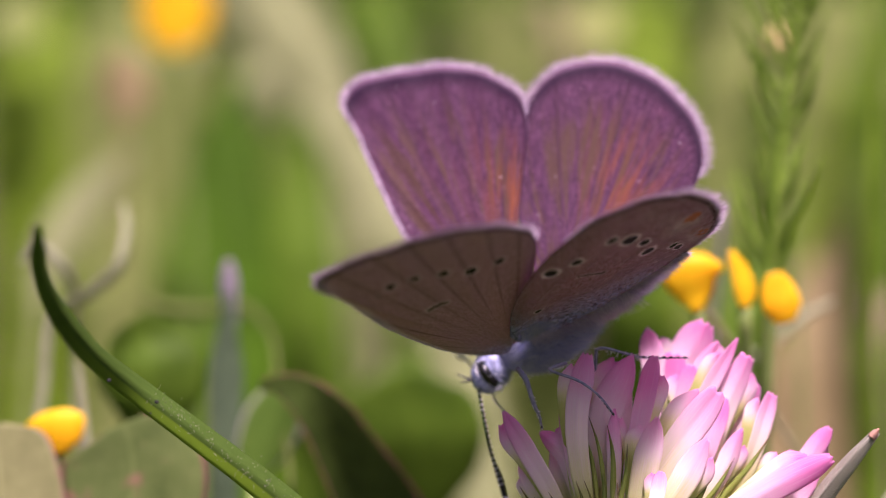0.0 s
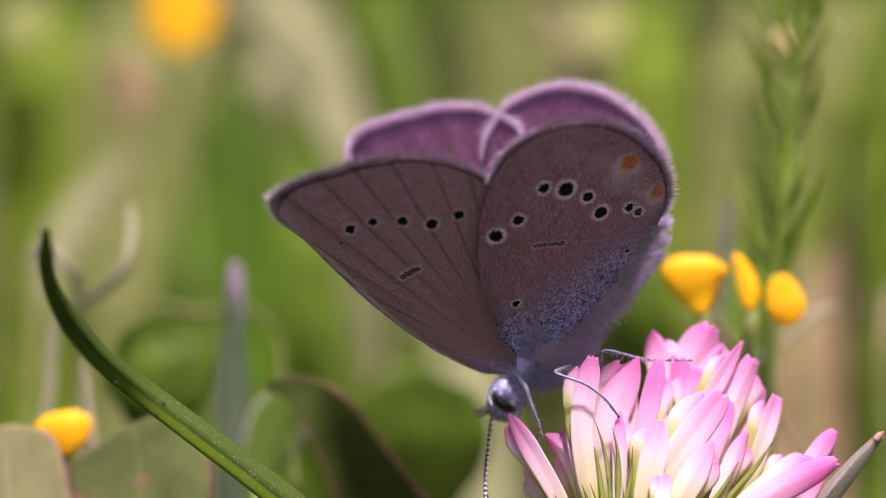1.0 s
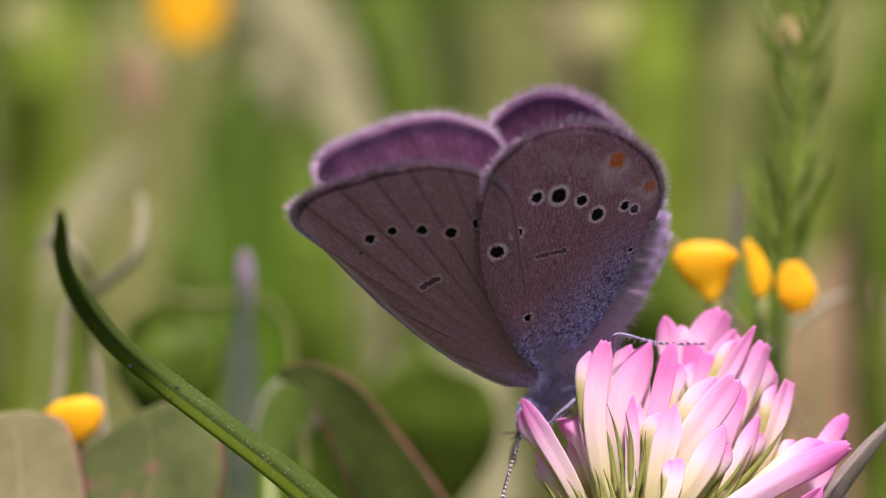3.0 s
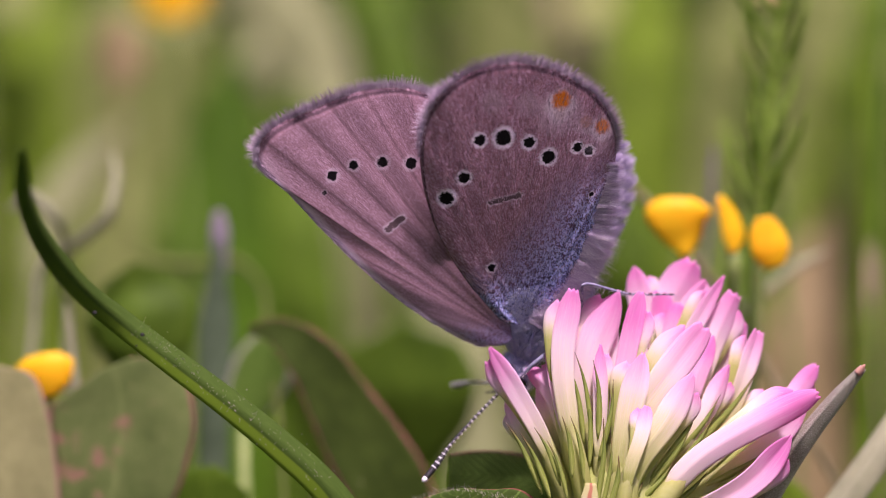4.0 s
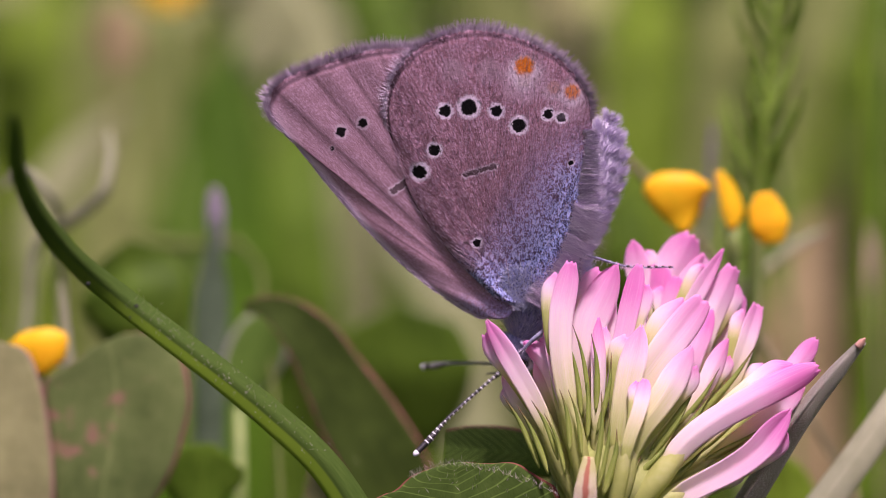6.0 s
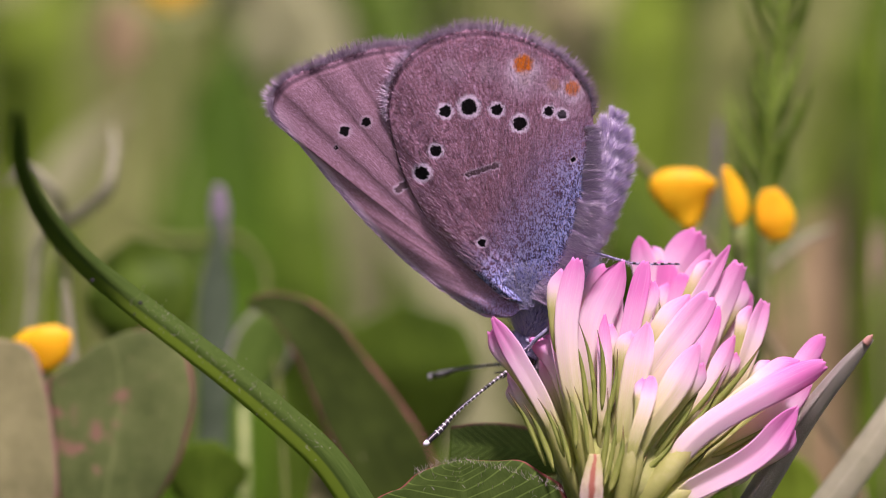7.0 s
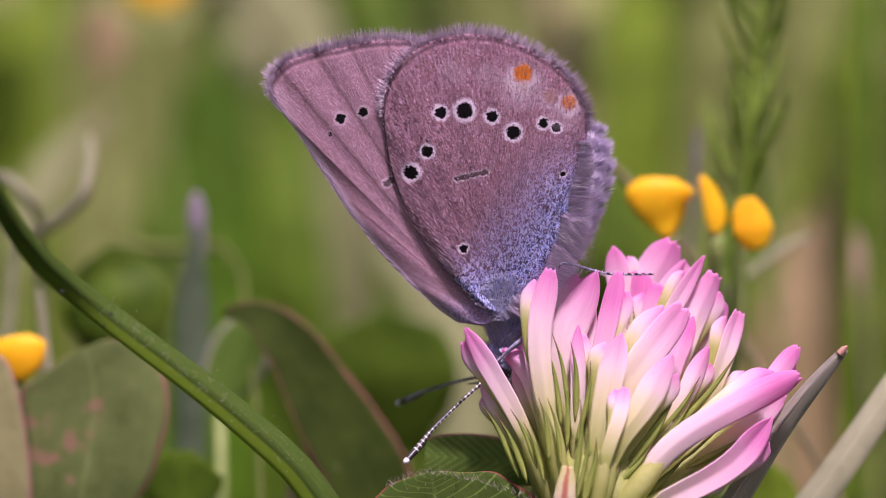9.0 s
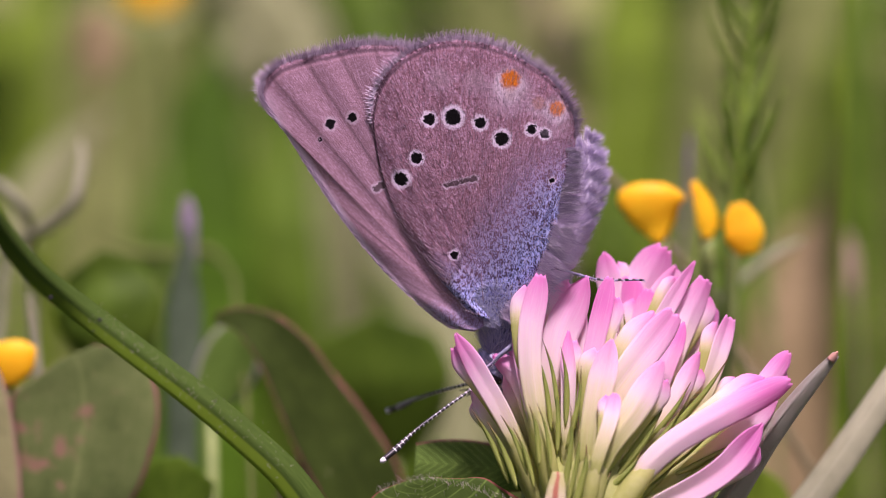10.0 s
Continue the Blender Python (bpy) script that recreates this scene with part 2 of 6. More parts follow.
def upper_material(name, hind):
    """Upper side of a wing: violet-brown gloss with rusty patches and dark margin."""
    n = Nodes(name, rough=0.55, spec=0.12, through=0.25)
    n.stain = (5.5, 7.5, 2.4)
    u, v, _ = n.split("UV")
    vein = n.noise(1, 4, 0.7, "UV", (300, 14, 1))
    fine = n.noise(7000, 3, 0.7)
    col = n.ramp(n.math("ADD", n.math("MULTIPLY", vein, 0.6), n.math("MULTIPLY", fine, 0.4)),
                 [(0.36, (0.024, 0.008, 0.024)), (0.52, (0.080, 0.030, 0.072)), (0.66, (0.19, 0.085, 0.172))])
    streak = n.noise(1, 3, 0.6, "UV", (46, 3.2, 1), 0.4)
    patch = n.ramp(streak, [(0.40, (0, 0, 0)), (0.56, (0.9, 0.9, 0.9))])
    patch = n.mix(1.0, patch, n.ramp(v, [(0.58, (1, 1, 1)), (0.86, (0, 0, 0))]), "MULTIPLY")
    where = [(0.32, (0, 0, 0)), (0.46, (0.8, 0.8, 0.8)), (0.60, (0.8, 0.8, 0.8)), (0.74, (0, 0, 0))] if hind else [(0.58, (0.12, 0.12, 0.12)), (0.74, (1, 1, 1))]
    patch = n.mix(1.0, patch, n.ramp(u, where), "MULTIPLY")
    col = n.mix(patch, col, (0.20, 0.064, 0.026))
    dull = n.ramp(n.noise(1, 3, 0.6, "UV", (34, 2.4, 1), 0.4), [(0.50, (0, 0, 0)), (0.62, (0.75, 0.75, 0.75))])
    col = n.mix(n.mix(1.0, dull, n.ramp(v, [(0.72, (1, 1, 1)), (0.92, (0, 0, 0))]), "MULTIPLY"), col, (0.085, 0.050, 0.030))
    fan = n.math("ABSOLUTE", n.math("SINE", n.math("MULTIPLY", u, 22.0)))
    lines = n.ramp(fan, [(0.0, (0.55, 0.55, 0.55)), (0.14, (0, 0, 0))])
    col = n.mix(lines, col, (0.035, 0.012, 0.026))
    col = n.mix(n.ramp(v, [(0.91, (0, 0, 0)), (0.96, (0.9, 0.9, 0.9))]), col, (0.026, 0.010, 0.030))
    col = n.mix(n.ramp(v, [(0.976, (0, 0, 0)), (0.988, (0.6, 0.6, 0.6))]), col, (0.22, 0.12, 0.22))
    dots = n.ramp(n.noise(3600, 1, 0.4), [(0.78, (0, 0, 0)), (0.81, (0.6, 0.6, 0.6))])
    col = n.mix(dots, col, (0.60, 0.45, 0.62))
    n.bump(n.math("ADD", fine, vein), 0.5, 0.00006)
    return n.finish(col)


def floret_material(name, pink):
    """Petal: yellow-green foot, cream middle and a pink end; pink shifts how far down the colour reaches."""
    n = Nodes(name, rough=0.45, sheen=0.1, spec=0.25, through=0.5)
    u, v, _ = n.split()
    streak = n.noise(6, 4, 0.6, "UV", (26, 1.0, 1))
    f = n.math("ADD", v, n.math("MULTIPLY", n.math("SUBTRACT", streak, 0.5), 0.45))
    f = n.math("ADD", f, n.math("MULTIPLY", n.math("SUBTRACT", n.random(), 0.5), 0.16))
    f = n.math("ADD", f, pink)
    col = n.ramp(f, [(0.06, (0.48, 0.55, 0.13)), (0.30, (0.58, 0.62, 0.20)), (0.43, (0.80, 0.77, 0.46)), (0.54, (0.91, 0.80, 0.76)), (0.64, (0.92, 0.74, 0.83)), (0.82, (0.89, 0.51, 0.74)), (1.0, (0.83, 0.28, 0.62))])
    line = n.noise(1, 3, 0.7, "UV", (22, 1.6, 1))
    col = n.mix(n.ramp(line, [(0.52, (0, 0, 0)), (0.75, (0.22, 0.22, 0.22))]), col, (0.84, 0.36, 0.58))
    col = n.mix(n.ramp(line, [(0.30, (0.30, 0.30, 0.30)), (0.46, (0, 0, 0))]), col, (0.97, 0.90, 0.90))
    tear = n.ramp(n.noise(700, 2, 0.5, "Object", (1, 0.35, 1)), [(0.76, (0, 0, 0)), (0.80, (0.6, 0.6, 0.6))])
    col = n.mix(tear, col, (0.72, 0.16, 0.28))
    n.bump(n.math("ADD", streak, line), 0.22, 0.00008)
    return n.finish(col)


PETAL, PETAL_DEEP, PETAL_WHITE = floret_material("clover_petal", 0.0), floret_material("deep_pink_clover_petal", 0.14), floret_material("pale_clover_petal", -0.09)
CORE = plain("flower_base_green", (0.46, 0.54, 0.13), (0.70, 0.73, 0.30), 900, 0.5, 0.55)


def calyx_material():
    n = Nodes("calyx_tube_green", rough=0.4, through=0.55)
    u, v, _ = n.split()
    col = n.ramp(n.math("ADD", n.math("MULTIPLY", v, 0.7), n.math("MULTIPLY", n.noise(1500, 3), 0.3)), [(0.08, (0.40, 0.46, 0.11)), (0.36, (0.58, 0.61, 0.21)), (0.62, (0.80, 0.76, 0.46)), (0.85, (0.92, 0.82, 0.76))])
    n.bump(n.noise(6, 4, 0.6, "UV", (24, 1, 1)), 0.25, 0.00008)
    return n.finish(col)


TUBE = calyx_material()


def tooth_material():
    """Calyx tooth: yellow-green foot, olive blade, brown point, a few black specks."""
    n = Nodes("calyx_tooth_green", rough=0.45, through=0.4)
    u, v, _ = n.split()
    f = n.math("ADD", v, n.math("MULTIPLY", n.math("SUBTRACT", n.noise(1800, 3), 0.5), 0.22))
    col = n.ramp(f, [(0.0, (0.50, 0.56, 0.16)), (0.25, (0.38, 0.45, 0.10)), (0.70, (0.20, 0.27, 0.05)), (0.86, (0.20, 0.15, 0.05)), (0.97, (0.13, 0.05, 0.03))])
    rib = n.math("LESS_THAN", n.math("ABSOLUTE", n.math("SUBTRACT", u, 0.5)), 0.07)
    col = n.mix(n.math("MULTIPLY", rib, 0.4), col, (0.46, 0.50, 0.17))
    col = n.mix(n.ramp(n.noise(2600, 1, 0.4), [(0.78, (0, 0, 0)), (0.81, (0.9, 0.9, 0.9))]), col, (0.015, 0.012, 0.01))
    n.bump(n.noise(9, 4, 0.6, "UV", (20, 3, 1)), 0.3)
    return n.finish(col)


def bract_material():
    n = Nodes("pale_bract", rough=0.5, through=0.4)
    u, v, _ = n.split()
    col = n.ramp(n.noise(1400, 4), [(0.3, (0.60, 0.50, 0.34)), (0.7, (0.84, 0.72, 0.66))])
    col = n.mix(n.ramp(v, [(0.2, (0, 0, 0)), (0.75, (0.85, 0.85, 0.85))]), col, (0.46, 0.46, 0.17))
    w = n.math("ABSOLUTE", n.math("SUBTRACT", n.math("ADD", u, n.math("MULTIPLY", n.math("SUBTRACT", n.noise(700, 2), 0.5), 0.5)), 0.5))
    col = n.mix(n.ramp(w, [(0.08, (0.85, 0.85, 0.85)), (0.17, (0, 0, 0))]), col, (0.42, 0.10, 0.06))
    return n.finish(col)


TOOTH, BRACT = tooth_material(), bract_material()
STEM = plain("stem_green", (0.13, 0.20, 0.05), (0.26, 0.33, 0.10), 500, 0.5, 0.1)
GRASS = leaf_material("grass_blade_green", (0.088, 0.185, 0.015), (0.195, 0.335, 0.036), back=0.55, rough=0.4)
GRASS_PALE = leaf_material("pale_grass", (0.42, 0.44, 0.27), (0.60, 0.61, 0.42), back=0.45)
GRASS_BRIGHT = leaf_material("bright_grass", (0.165, 0.290, 0.020), (0.305, 0.455, 0.048), back=0.6)
DEEP_GRASS = leaf_material("deep_grass", (0.058, 0.150, 0.008), (0.112, 0.240, 0.016), back=0.5)
HAZY = leaf_material("hazy_pale_grass", (0.29, 0.33, 0.14), (0.44, 0.47, 0.25), back=0.45)
WITHERED = leaf_material("withered_brown_grass", (0.235, 0.180, 0.080), (0.36, 0.285, 0.148), back=0.3)
GRASS_SOFT = leaf_material("soft_grass", (0.19, 0.25, 0.06), (0.33, 0.39, 0.13), back=0.5)
SPRIG = leaf_material("sprig_green", (0.20, 0.36, 0.04), (0.36, 0.52, 0.09), back=0.55)
GRASS_DRY = leaf_material("dry_grass", (0.27, 0.24, 0.12), (0.42, 0.37, 0.22), back=0.3)


def silvery():
    """Grey-green leaf under a granular silvery bloom."""
    n = Nodes("silvery_grass", rough=0.42, spec=0.4, through=0.2)
    u, v, _ = n.split()
    grain = n.noise(1, 4, 0.75, "UV", (40, 190, 1))
    col = n.ramp(grain, [(0.36, (0.12, 0.12, 0.085)), (0.54, (0.34, 0.33, 0.26)), (0.70, (0.80, 0.78, 0.70))])
    col = n.mix(n.ramp(n.math("ABSOLUTE", n.math("SUBTRACT", u, 0.5)), [(0.40, (0, 0, 0)), (0.48, (0.5, 0.5, 0.5))]), col, (0.62, 0.58, 0.52))
    n.bump(grain, 0.6, 0.0001)
    return n.finish(col)


GRASS_GREY = silvery()
SPIKE = leaf_material("blue_green_spike", (0.085, 0.14, 0.075), (0.16, 0.22, 0.135), back=0.3)
LILAC = leaf_material("lilac_tip", (0.36, 0.30, 0.38), (0.55, 0.48, 0.55), back=0.3)
CLOVER_LEAF = leaf_material("clover_leaf_green", (0.088, 0.145, 0.036), (0.230, 0.285, 0.100), edge=(0.30, 0.12, 0.12), back=0.3, rough=0.62, spots=(0.33, 0.18, 0.13), edge_at=0.03)
CLOVER_GREY = leaf_material("dull_clover_leaf", (0.25, 0.26, 0.11), (0.42, 0.415, 0.20), edge=(0.32, 0.18, 0.15), back=0.25, rough=0.62, edge_at=0.03)
CURLED = leaf_material("curled_leaf_green", (0.028, 0.052, 0.008), (0.062, 0.098, 0.017), edge=(0.34, 0.10, 0.12), back=0.3, rough=0.6, edge_at=0.032)
RIBBED = leaf_material("ribbed_leaf_green", (0.085, 0.165, 0.028), (0.175, 0.290, 0.060), edge=(0.36, 0.12, 0.12), back=0.25, rough=0.6, ribs=75.0, edge_at=0.05)
HAIRY_LEAF = leaf_material("hairy_leaf_green", (0.040, 0.082, 0.014), (0.095, 0.155, 0.032), edge=(0.24, 0.07, 0.06), back=0.3, rough=0.55, ribs=70.0, edge_at=0.025)
ROUND_LEAF = leaf_material("deep_green_leaf", (0.050, 0.110, 0.010), (0.115, 0.195, 0.020), back=0.35)
YELLOW = plain("yellow_petal", (1.0, 0.59, 0.003), (1.0, 0.71, 0.008), 500, 0.5, 0.5)
FRINGE = island_mix("wing_fringe", (0.36, 0.25, 0.36), (0.90, 0.76, 0.90), back=0.30)
MARGIN_HAIR = island_mix("margin_hair", (0.56, 0.45, 0.64), (1.0, 0.96, 1.0), back=0.45)
DOWN = island_mix("body_hair", (0.46, 0.48, 0.78), (0.98, 0.98, 1.0), back=0.45)
DOWN_WHITE = island_mix("pale_body_hair", (0.72, 0.63, 0.86), (1.0, 0.96, 1.0), back=0.42)
LEAF_HAIR = island_mix("leaf_hair", (0.50, 0.44, 0.40), (0.78, 0.72, 0.68), back=0.4)
BODY = plain("body_scales", (0.08, 0.09, 0.20), (0.48, 0.51, 0.74), 3000, 0.6)
BLACK = plain("black_chitin", (0.008, 0.008, 0.010), (0.03, 0.026, 0.03), 4000, 0.35, spec=0.5)
EYE = plain("eye_black", (0.004, 0.004, 0.005), (0.012, 0.010, 0.012), 6000, 0.15, spec=0.6)
PALE_BODY = plain("pale_abdomen", (0.62, 0.56, 0.70), (0.92, 0.87, 0.95), 2500, 0.7)
LEG = plain("leg_scales", (0.10, 0.10, 0.18), (0.36, 0.35, 0.48), 5000, 0.6)
WHITE = plain("white_scales", (0.62, 0.60, 0.64), (0.85, 0.83, 0.86), 4000, 0.7)
HIND_UNDER = wing_material("hind_wing_underside", HIND_SPOTS, [(-2.25, 6.95, 0.75, 0.30)],
                           [(-0.10, 11.9, 0.85, (0.50, 0.38, 0.42), 0.45), (-0.12, 12.15, 0.50, (0.66, 0.18, 0.02), 1.0), (-0.10, 11.5, 0.36, (0.50, 0.36, 0.38), 0.6), (2.25, 10.8, 0.70, (0.50, 0.38, 0.42), 0.35), (2.25, 10.9, 0.40, (0.62, 0.18, 0.03), 0.9),
                            (1.35, 11.1, 0.35, (0.36, 0.15, 0.08), 0.5), (-1.8, 12.1, 0.45, (0.40, 0.27, 0.31), 0.3), (-3.6, 12.1, 0.45, (0.40, 0.27, 0.31), 0.25)], True)
FORE_UNDER = wing_material("fore_wing_underside", FORE_SPOTS, [(-5.45, 6.80, 0.45, 0.55)], [], False)
HIND_UPPER = upper_material("hind_wing_upper_side", True)
FORE_UPPER = upper_material("fore_wing_upper_side", False)


def ground_material():
    n = Nodes("meadow_floor", rough=0.9)
    col = n.ramp(n.noise(7, 6, 0.6), [(0.3, (0.06, 0.10, 0.02)), (0.5, (0.12, 0.16, 0.04)), (0.7, (0.20, 0.20, 0.08))])
    n.bump(n.noise(60, 5), 0.6, 0.01)
    return n.finish(col)


# ---- building helpers ----
def S(p):
    """A point of the working axes, in metres of the world."""
    return STAGE @ (Vector(p) * MM)


def smooth_line(points, count):
    """Catmull-Rom through the points, values of any length."""
    p = [np.array(q, float) for q in points]
    span = [max(1e-6, float(np.linalg.norm(b - a))) for a, b in zip(p, p[1:])]
    slope = [(p[1] - p[0]) / span[0]]
    for i in range(1, len(p) - 1):
        a, b = span[i - 1], span[i]
        slope.append(((p[i] - p[i - 1]) / a * b + (p[i + 1] - p[i]) / b * a) / (a + b))
    slope.append((p[-1] - p[-2]) / span[-1])
    out = []
    for k in range(count):
        s = k / (count - 1) * (len(p) - 1)
        i = min(int(s), len(p) - 2)
        f, h = s - i, span[i]
        out.append((2 * f ** 3 - 3 * f * f + 1) * p[i] + (f ** 3 - 2 * f * f + f) * h * slope[i] + (3 * f * f - 2 * f ** 3) * p[i + 1] + (f ** 3 - f * f) * h * slope[i + 1])
    return out


def eased(values, f):
    """A value along a list, with rounded slopes and no overshoot at its peaks."""
    s = f * (len(values) - 1)
    i = min(int(s), len(values) - 2)
    f = s - i
    a, b = values[i], values[i + 1]

    def slope(k):
        if k == 0 or k == len(values) - 1:
            k = min(max(k, 1), len(values) - 1)
            return values[k] - values[k - 1]
        lo, hi = values[k] - values[k - 1], values[k + 1] - values[k]
        return 0.0 if lo * hi <= 0 else 2 * lo * hi / (lo + hi)

    h = (2 * f ** 3 - 3 * f * f + 1) * a + (f ** 3 - 2 * f * f + f) * slope(i) + (3 * f * f - 2 * f ** 3) * b + (f ** 3 - f * f) * slope(i + 1)
    return max(h, 0.02 * max(values), 0.001)


def blade(bm, points, widths, face=(0, 0, 1), fold=0.25, thick=0.12, n=22, m=6, wave=0.0, twist=0.0, cup=0.0, rag=0.0):
    """A thin closed blade along points: widths across it, folded along the midline (fold), cupped, waved. UV: across, along."""
    line = smooth_line(points, n)
    wide = [eased(widths, k / (n - 1)) for k in range(n)]
    layer = bm.loops.layers.uv.verify()
    grid = []
    for k in range(n):
        t = Vector(line[min(k + 1, n - 1)] - line[max(k - 1, 0)]).normalized()
        f = Vector(face)
        if twist:
            f = Matrix.Rotation(twist * k / (n - 1), 3, t) @ f
        side = t.cross(f)
        side = side.normalized() if side.length > 1e-6 else Vector((1, 0, 0))
        up = side.cross(t).normalized()
        rows = []
        for j in range(m + 1):
            a = j / m * 2 - 1
            w = wide[k] * 0.5
            lift = -fold * abs(a) * w - cup * a * a * w + wave * w * math.sin(9 * k / (n - 1) + 2.0 * a) * abs(a)
            pt = Vector(line[k]) + side * a * w + up * lift
            if rag and k >= n - 2:
                pt += t * rag * (math.sin(j * 1.1 + line[0][0] * 5) * 0.75 + math.sin(j * 3.1 + line[0][1] * 7) * 0.25) * (1.0 if k == n - 1 else 0.5)
            th = thick * (1 - 0.85 * abs(a) ** 3) * min(1, wide[k] / (max(wide) * 0.3 + 1e-9)) * 0.5
            rows.append((pt + up * th, pt - up * th))
        grid.append([(bm.verts.new(p), bm.verts.new(q)) for p, q in rows])

    def quad(vs, uvs):
        fc = bm.faces.new(vs)
        fc.smooth = True
        for lp, uv in zip(fc.loops, uvs):
            lp[layer].uv = uv

    for k in range(n - 1):
        v0, v1 = k / (n - 1), (k + 1) / (n - 1)
        for j in range(m):
            u0, u1 = j / m, (j + 1) / m
            g = grid
            quad([g[k][j][0], g[k][j + 1][0], g[k + 1][j + 1][0], g[k + 1][j][0]], [(u0, v0), (u1, v0), (u1, v1), (u0, v1)])
            quad([g[k][j][1], g[k + 1][j][1], g[k + 1][j + 1][1], g[k][j + 1][1]], [(u0, v0), (u0, v1), (u1, v1), (u1, v0)])
        for j, u in ((0, 0.0), (m, 1.0)):
            a, b = grid[k][j], grid[k + 1][j]
            quad([a[0], b[0], b[1], a[1]] if j == 0 else [a[1], b[1], b[0], a[0]], [(u, v0), (u, v1), (u, v1), (u, v0)] if j == 0 else [(u, v0), (u, v1), (u, v1), (u, v0)])
    for k, v in ((0, 0.0), (n - 1, 1.0)):
        for j in range(m):
            a, b = grid[k][j], grid[k][j + 1]
            quad([a[0], a[1], b[1], b[0]] if k == 0 else [a[0], b[0], b[1], a[1]], [(0.5, v)] * 4)
    return bm


def tube(bm, points, radii, seg=8, n=None, flat=1.0):
    """A round tapered rod through points."""
    n = n or max(2, len(points) * 4)
    line = smooth_line(points, n)
    rad = [float(np.interp(k / (n - 1), np.linspace(0, 1, len(radii)), radii)) for k in range(n)]
    layer = bm.loops.layers.uv.verify()
    rings = []
    for k in range(n):
        t = Vector(line[min(k + 1, n - 1)] - line[max(k - 1, 0)]).normalized()
        a = t.orthogonal().normalized() if k == 0 else (rings_a - t * rings_a.dot(t)).normalized()
        rings_a = a
        b = t.cross(a)
        rings.append([bm.verts.new(Vector(line[k]) + (a * math.cos(q) + b * math.sin(q) * flat) * rad[k]) for q in [2 * math.pi * j / seg for j in range(seg)]])
    for k in range(n - 1):
        for j in range(seg):
            fc = bm.faces.new([rings[k][j], rings[k][(j + 1) % seg], rings[k + 1][(j + 1) % seg], rings[k + 1][j]])
            fc.smooth = True
            for lp, uv in zip(fc.loops, [(j / seg, k / n), ((j + 1) / seg, k / n), ((j + 1) / seg, (k + 1) / n), (j / seg, (k + 1) / n)]):
                lp[layer].uv = uv
    bm.faces.new(list(reversed(rings[0])))
    bm.faces.new(rings[-1])
    return bm


def hair(bm, root, tip, width, bend=(0, 0, 0)):
    """One fine tapered three-sided hair."""
    root, tip = Vector(root), Vector(tip)
    t = (tip - root).normalized()
    a = t.orthogonal().normalized()
    b = t.cross(a)
    mid = (root + tip) / 2 + Vector(bend)
    lo = [bm.verts.new(root + (a * math.cos(q) + b * math.sin(q)) * width / 2) for q in (0, 2.09, 4.19)]
    md = [bm.verts.new(mid + (a * math.cos(q) + b * math.sin(q)) * width * 0.42) for q in (0, 2.09, 4.19)]
    top = bm.verts.new(tip)
    for j in range(3):
        bm.faces.new([lo[j], lo[(j + 1) % 3], md[(j + 1) % 3], md[j]])
        bm.faces.new([md[j], md[(j + 1) % 3], top])


def thing(name, base, label, category, group="", kind=""):
    """A still thing: an empty at its base, given in the working axes."""
    ob = new(name)
    ob.empty_display_size = 0.002
    ob.location = S(base)
    return tagged(ob, label, category, group, kind)


def mesh_of(name, bm, material, m=None):
    if m is not None:
        bm.transform(m)
    me = bpy.data.meshes.new(name)
    bm.to_mesh(me)
    bm.free()
    for mat in (material if isinstance(material, (list, tuple)) else [material]):
        me.materials.append(mat)
    return me


def part(name, bm, material, parent, label="", kind=""):
    """Links a bmesh drawn in the working axes as one mesh under a still thing or one of its parts."""
    base = parent.location if parent.parent is None else parent.parent.location
    ob = new(name, mesh_of(name, bm, material, Matrix.Translation(-base) @ STAGE @ Matrix.Scale(MM, 4)))
    ob.parent = parent
    return tagged(ob, label, kind=kind)


def piece(name, bm, material, parent, label="", kind=""):
    """Links a bmesh drawn in millimetres of its parent's own axes."""
    ob = new(name, mesh_of(name, bm, material, Matrix.Scale(MM, 4)))
    ob.parent = parent
    return tagged(ob, label, kind=kind)


# ---- ground and distant meadow ----
bm = bmesh.new()
bm.faces.new([bm.verts.new((x, y, 0)) for x, y in ((-400, -400), (400, -400), (400, 400), (-400, 400))])
ground = new("ground", mesh_of("ground", bm, ground_material()))
tagged(ground, "green and straw-coloured meadow floor", "ground", kind="structure")


def meadow(name, count, near, far, low, high, wide, material, label, seed, around=0.0):
    rng = random.Random(seed)
    verts, faces, uvs = [], [], []
    for _ in range(count):
        if around:
            d, x = rng.uniform(-around * 0.7, around), rng.uniform(-around, around)
        else:
            d = near * (far / near) ** rng.random()
            x = (rng.random() - 0.5) * (0.75 * d + 0.12)
        h = low + (high - low) * rng.random() ** 1.5
        w = wide * (0.6 + 0.8 * rng.random())
        lean, turn = rng.gauss(0, 0.28), rng.random() * 3.14
        bend = rng.gauss(0, 0.35)
        i = len(verts)
        for k in range(5):
            f = k / 4
            cx, cz = x + h * (lean * f + bend * f * f * 0.5), h * f * (1 - 0.1 * abs(bend) * f)
            ww = w * (1 - f ** 2) * 0.5 + 0.0001
            verts += [(cx - ww * math.cos(turn), d - ww * math.sin(turn), cz), (cx, d - w * 0.15, cz), (cx + ww * math.cos(turn), d + ww * math.sin(turn), cz)]
            if k:
                a = i + 3 * k
                faces += [(a - 3, a - 2, a + 1, a), (a - 2, a - 1, a + 2, a + 1)]
    me = bpy.data.meshes.new(name)
    me.from_pydata(verts, [], faces)
    me.materials.append(material)
    return tagged(new(name, me), label, "grass", kind="stuff")


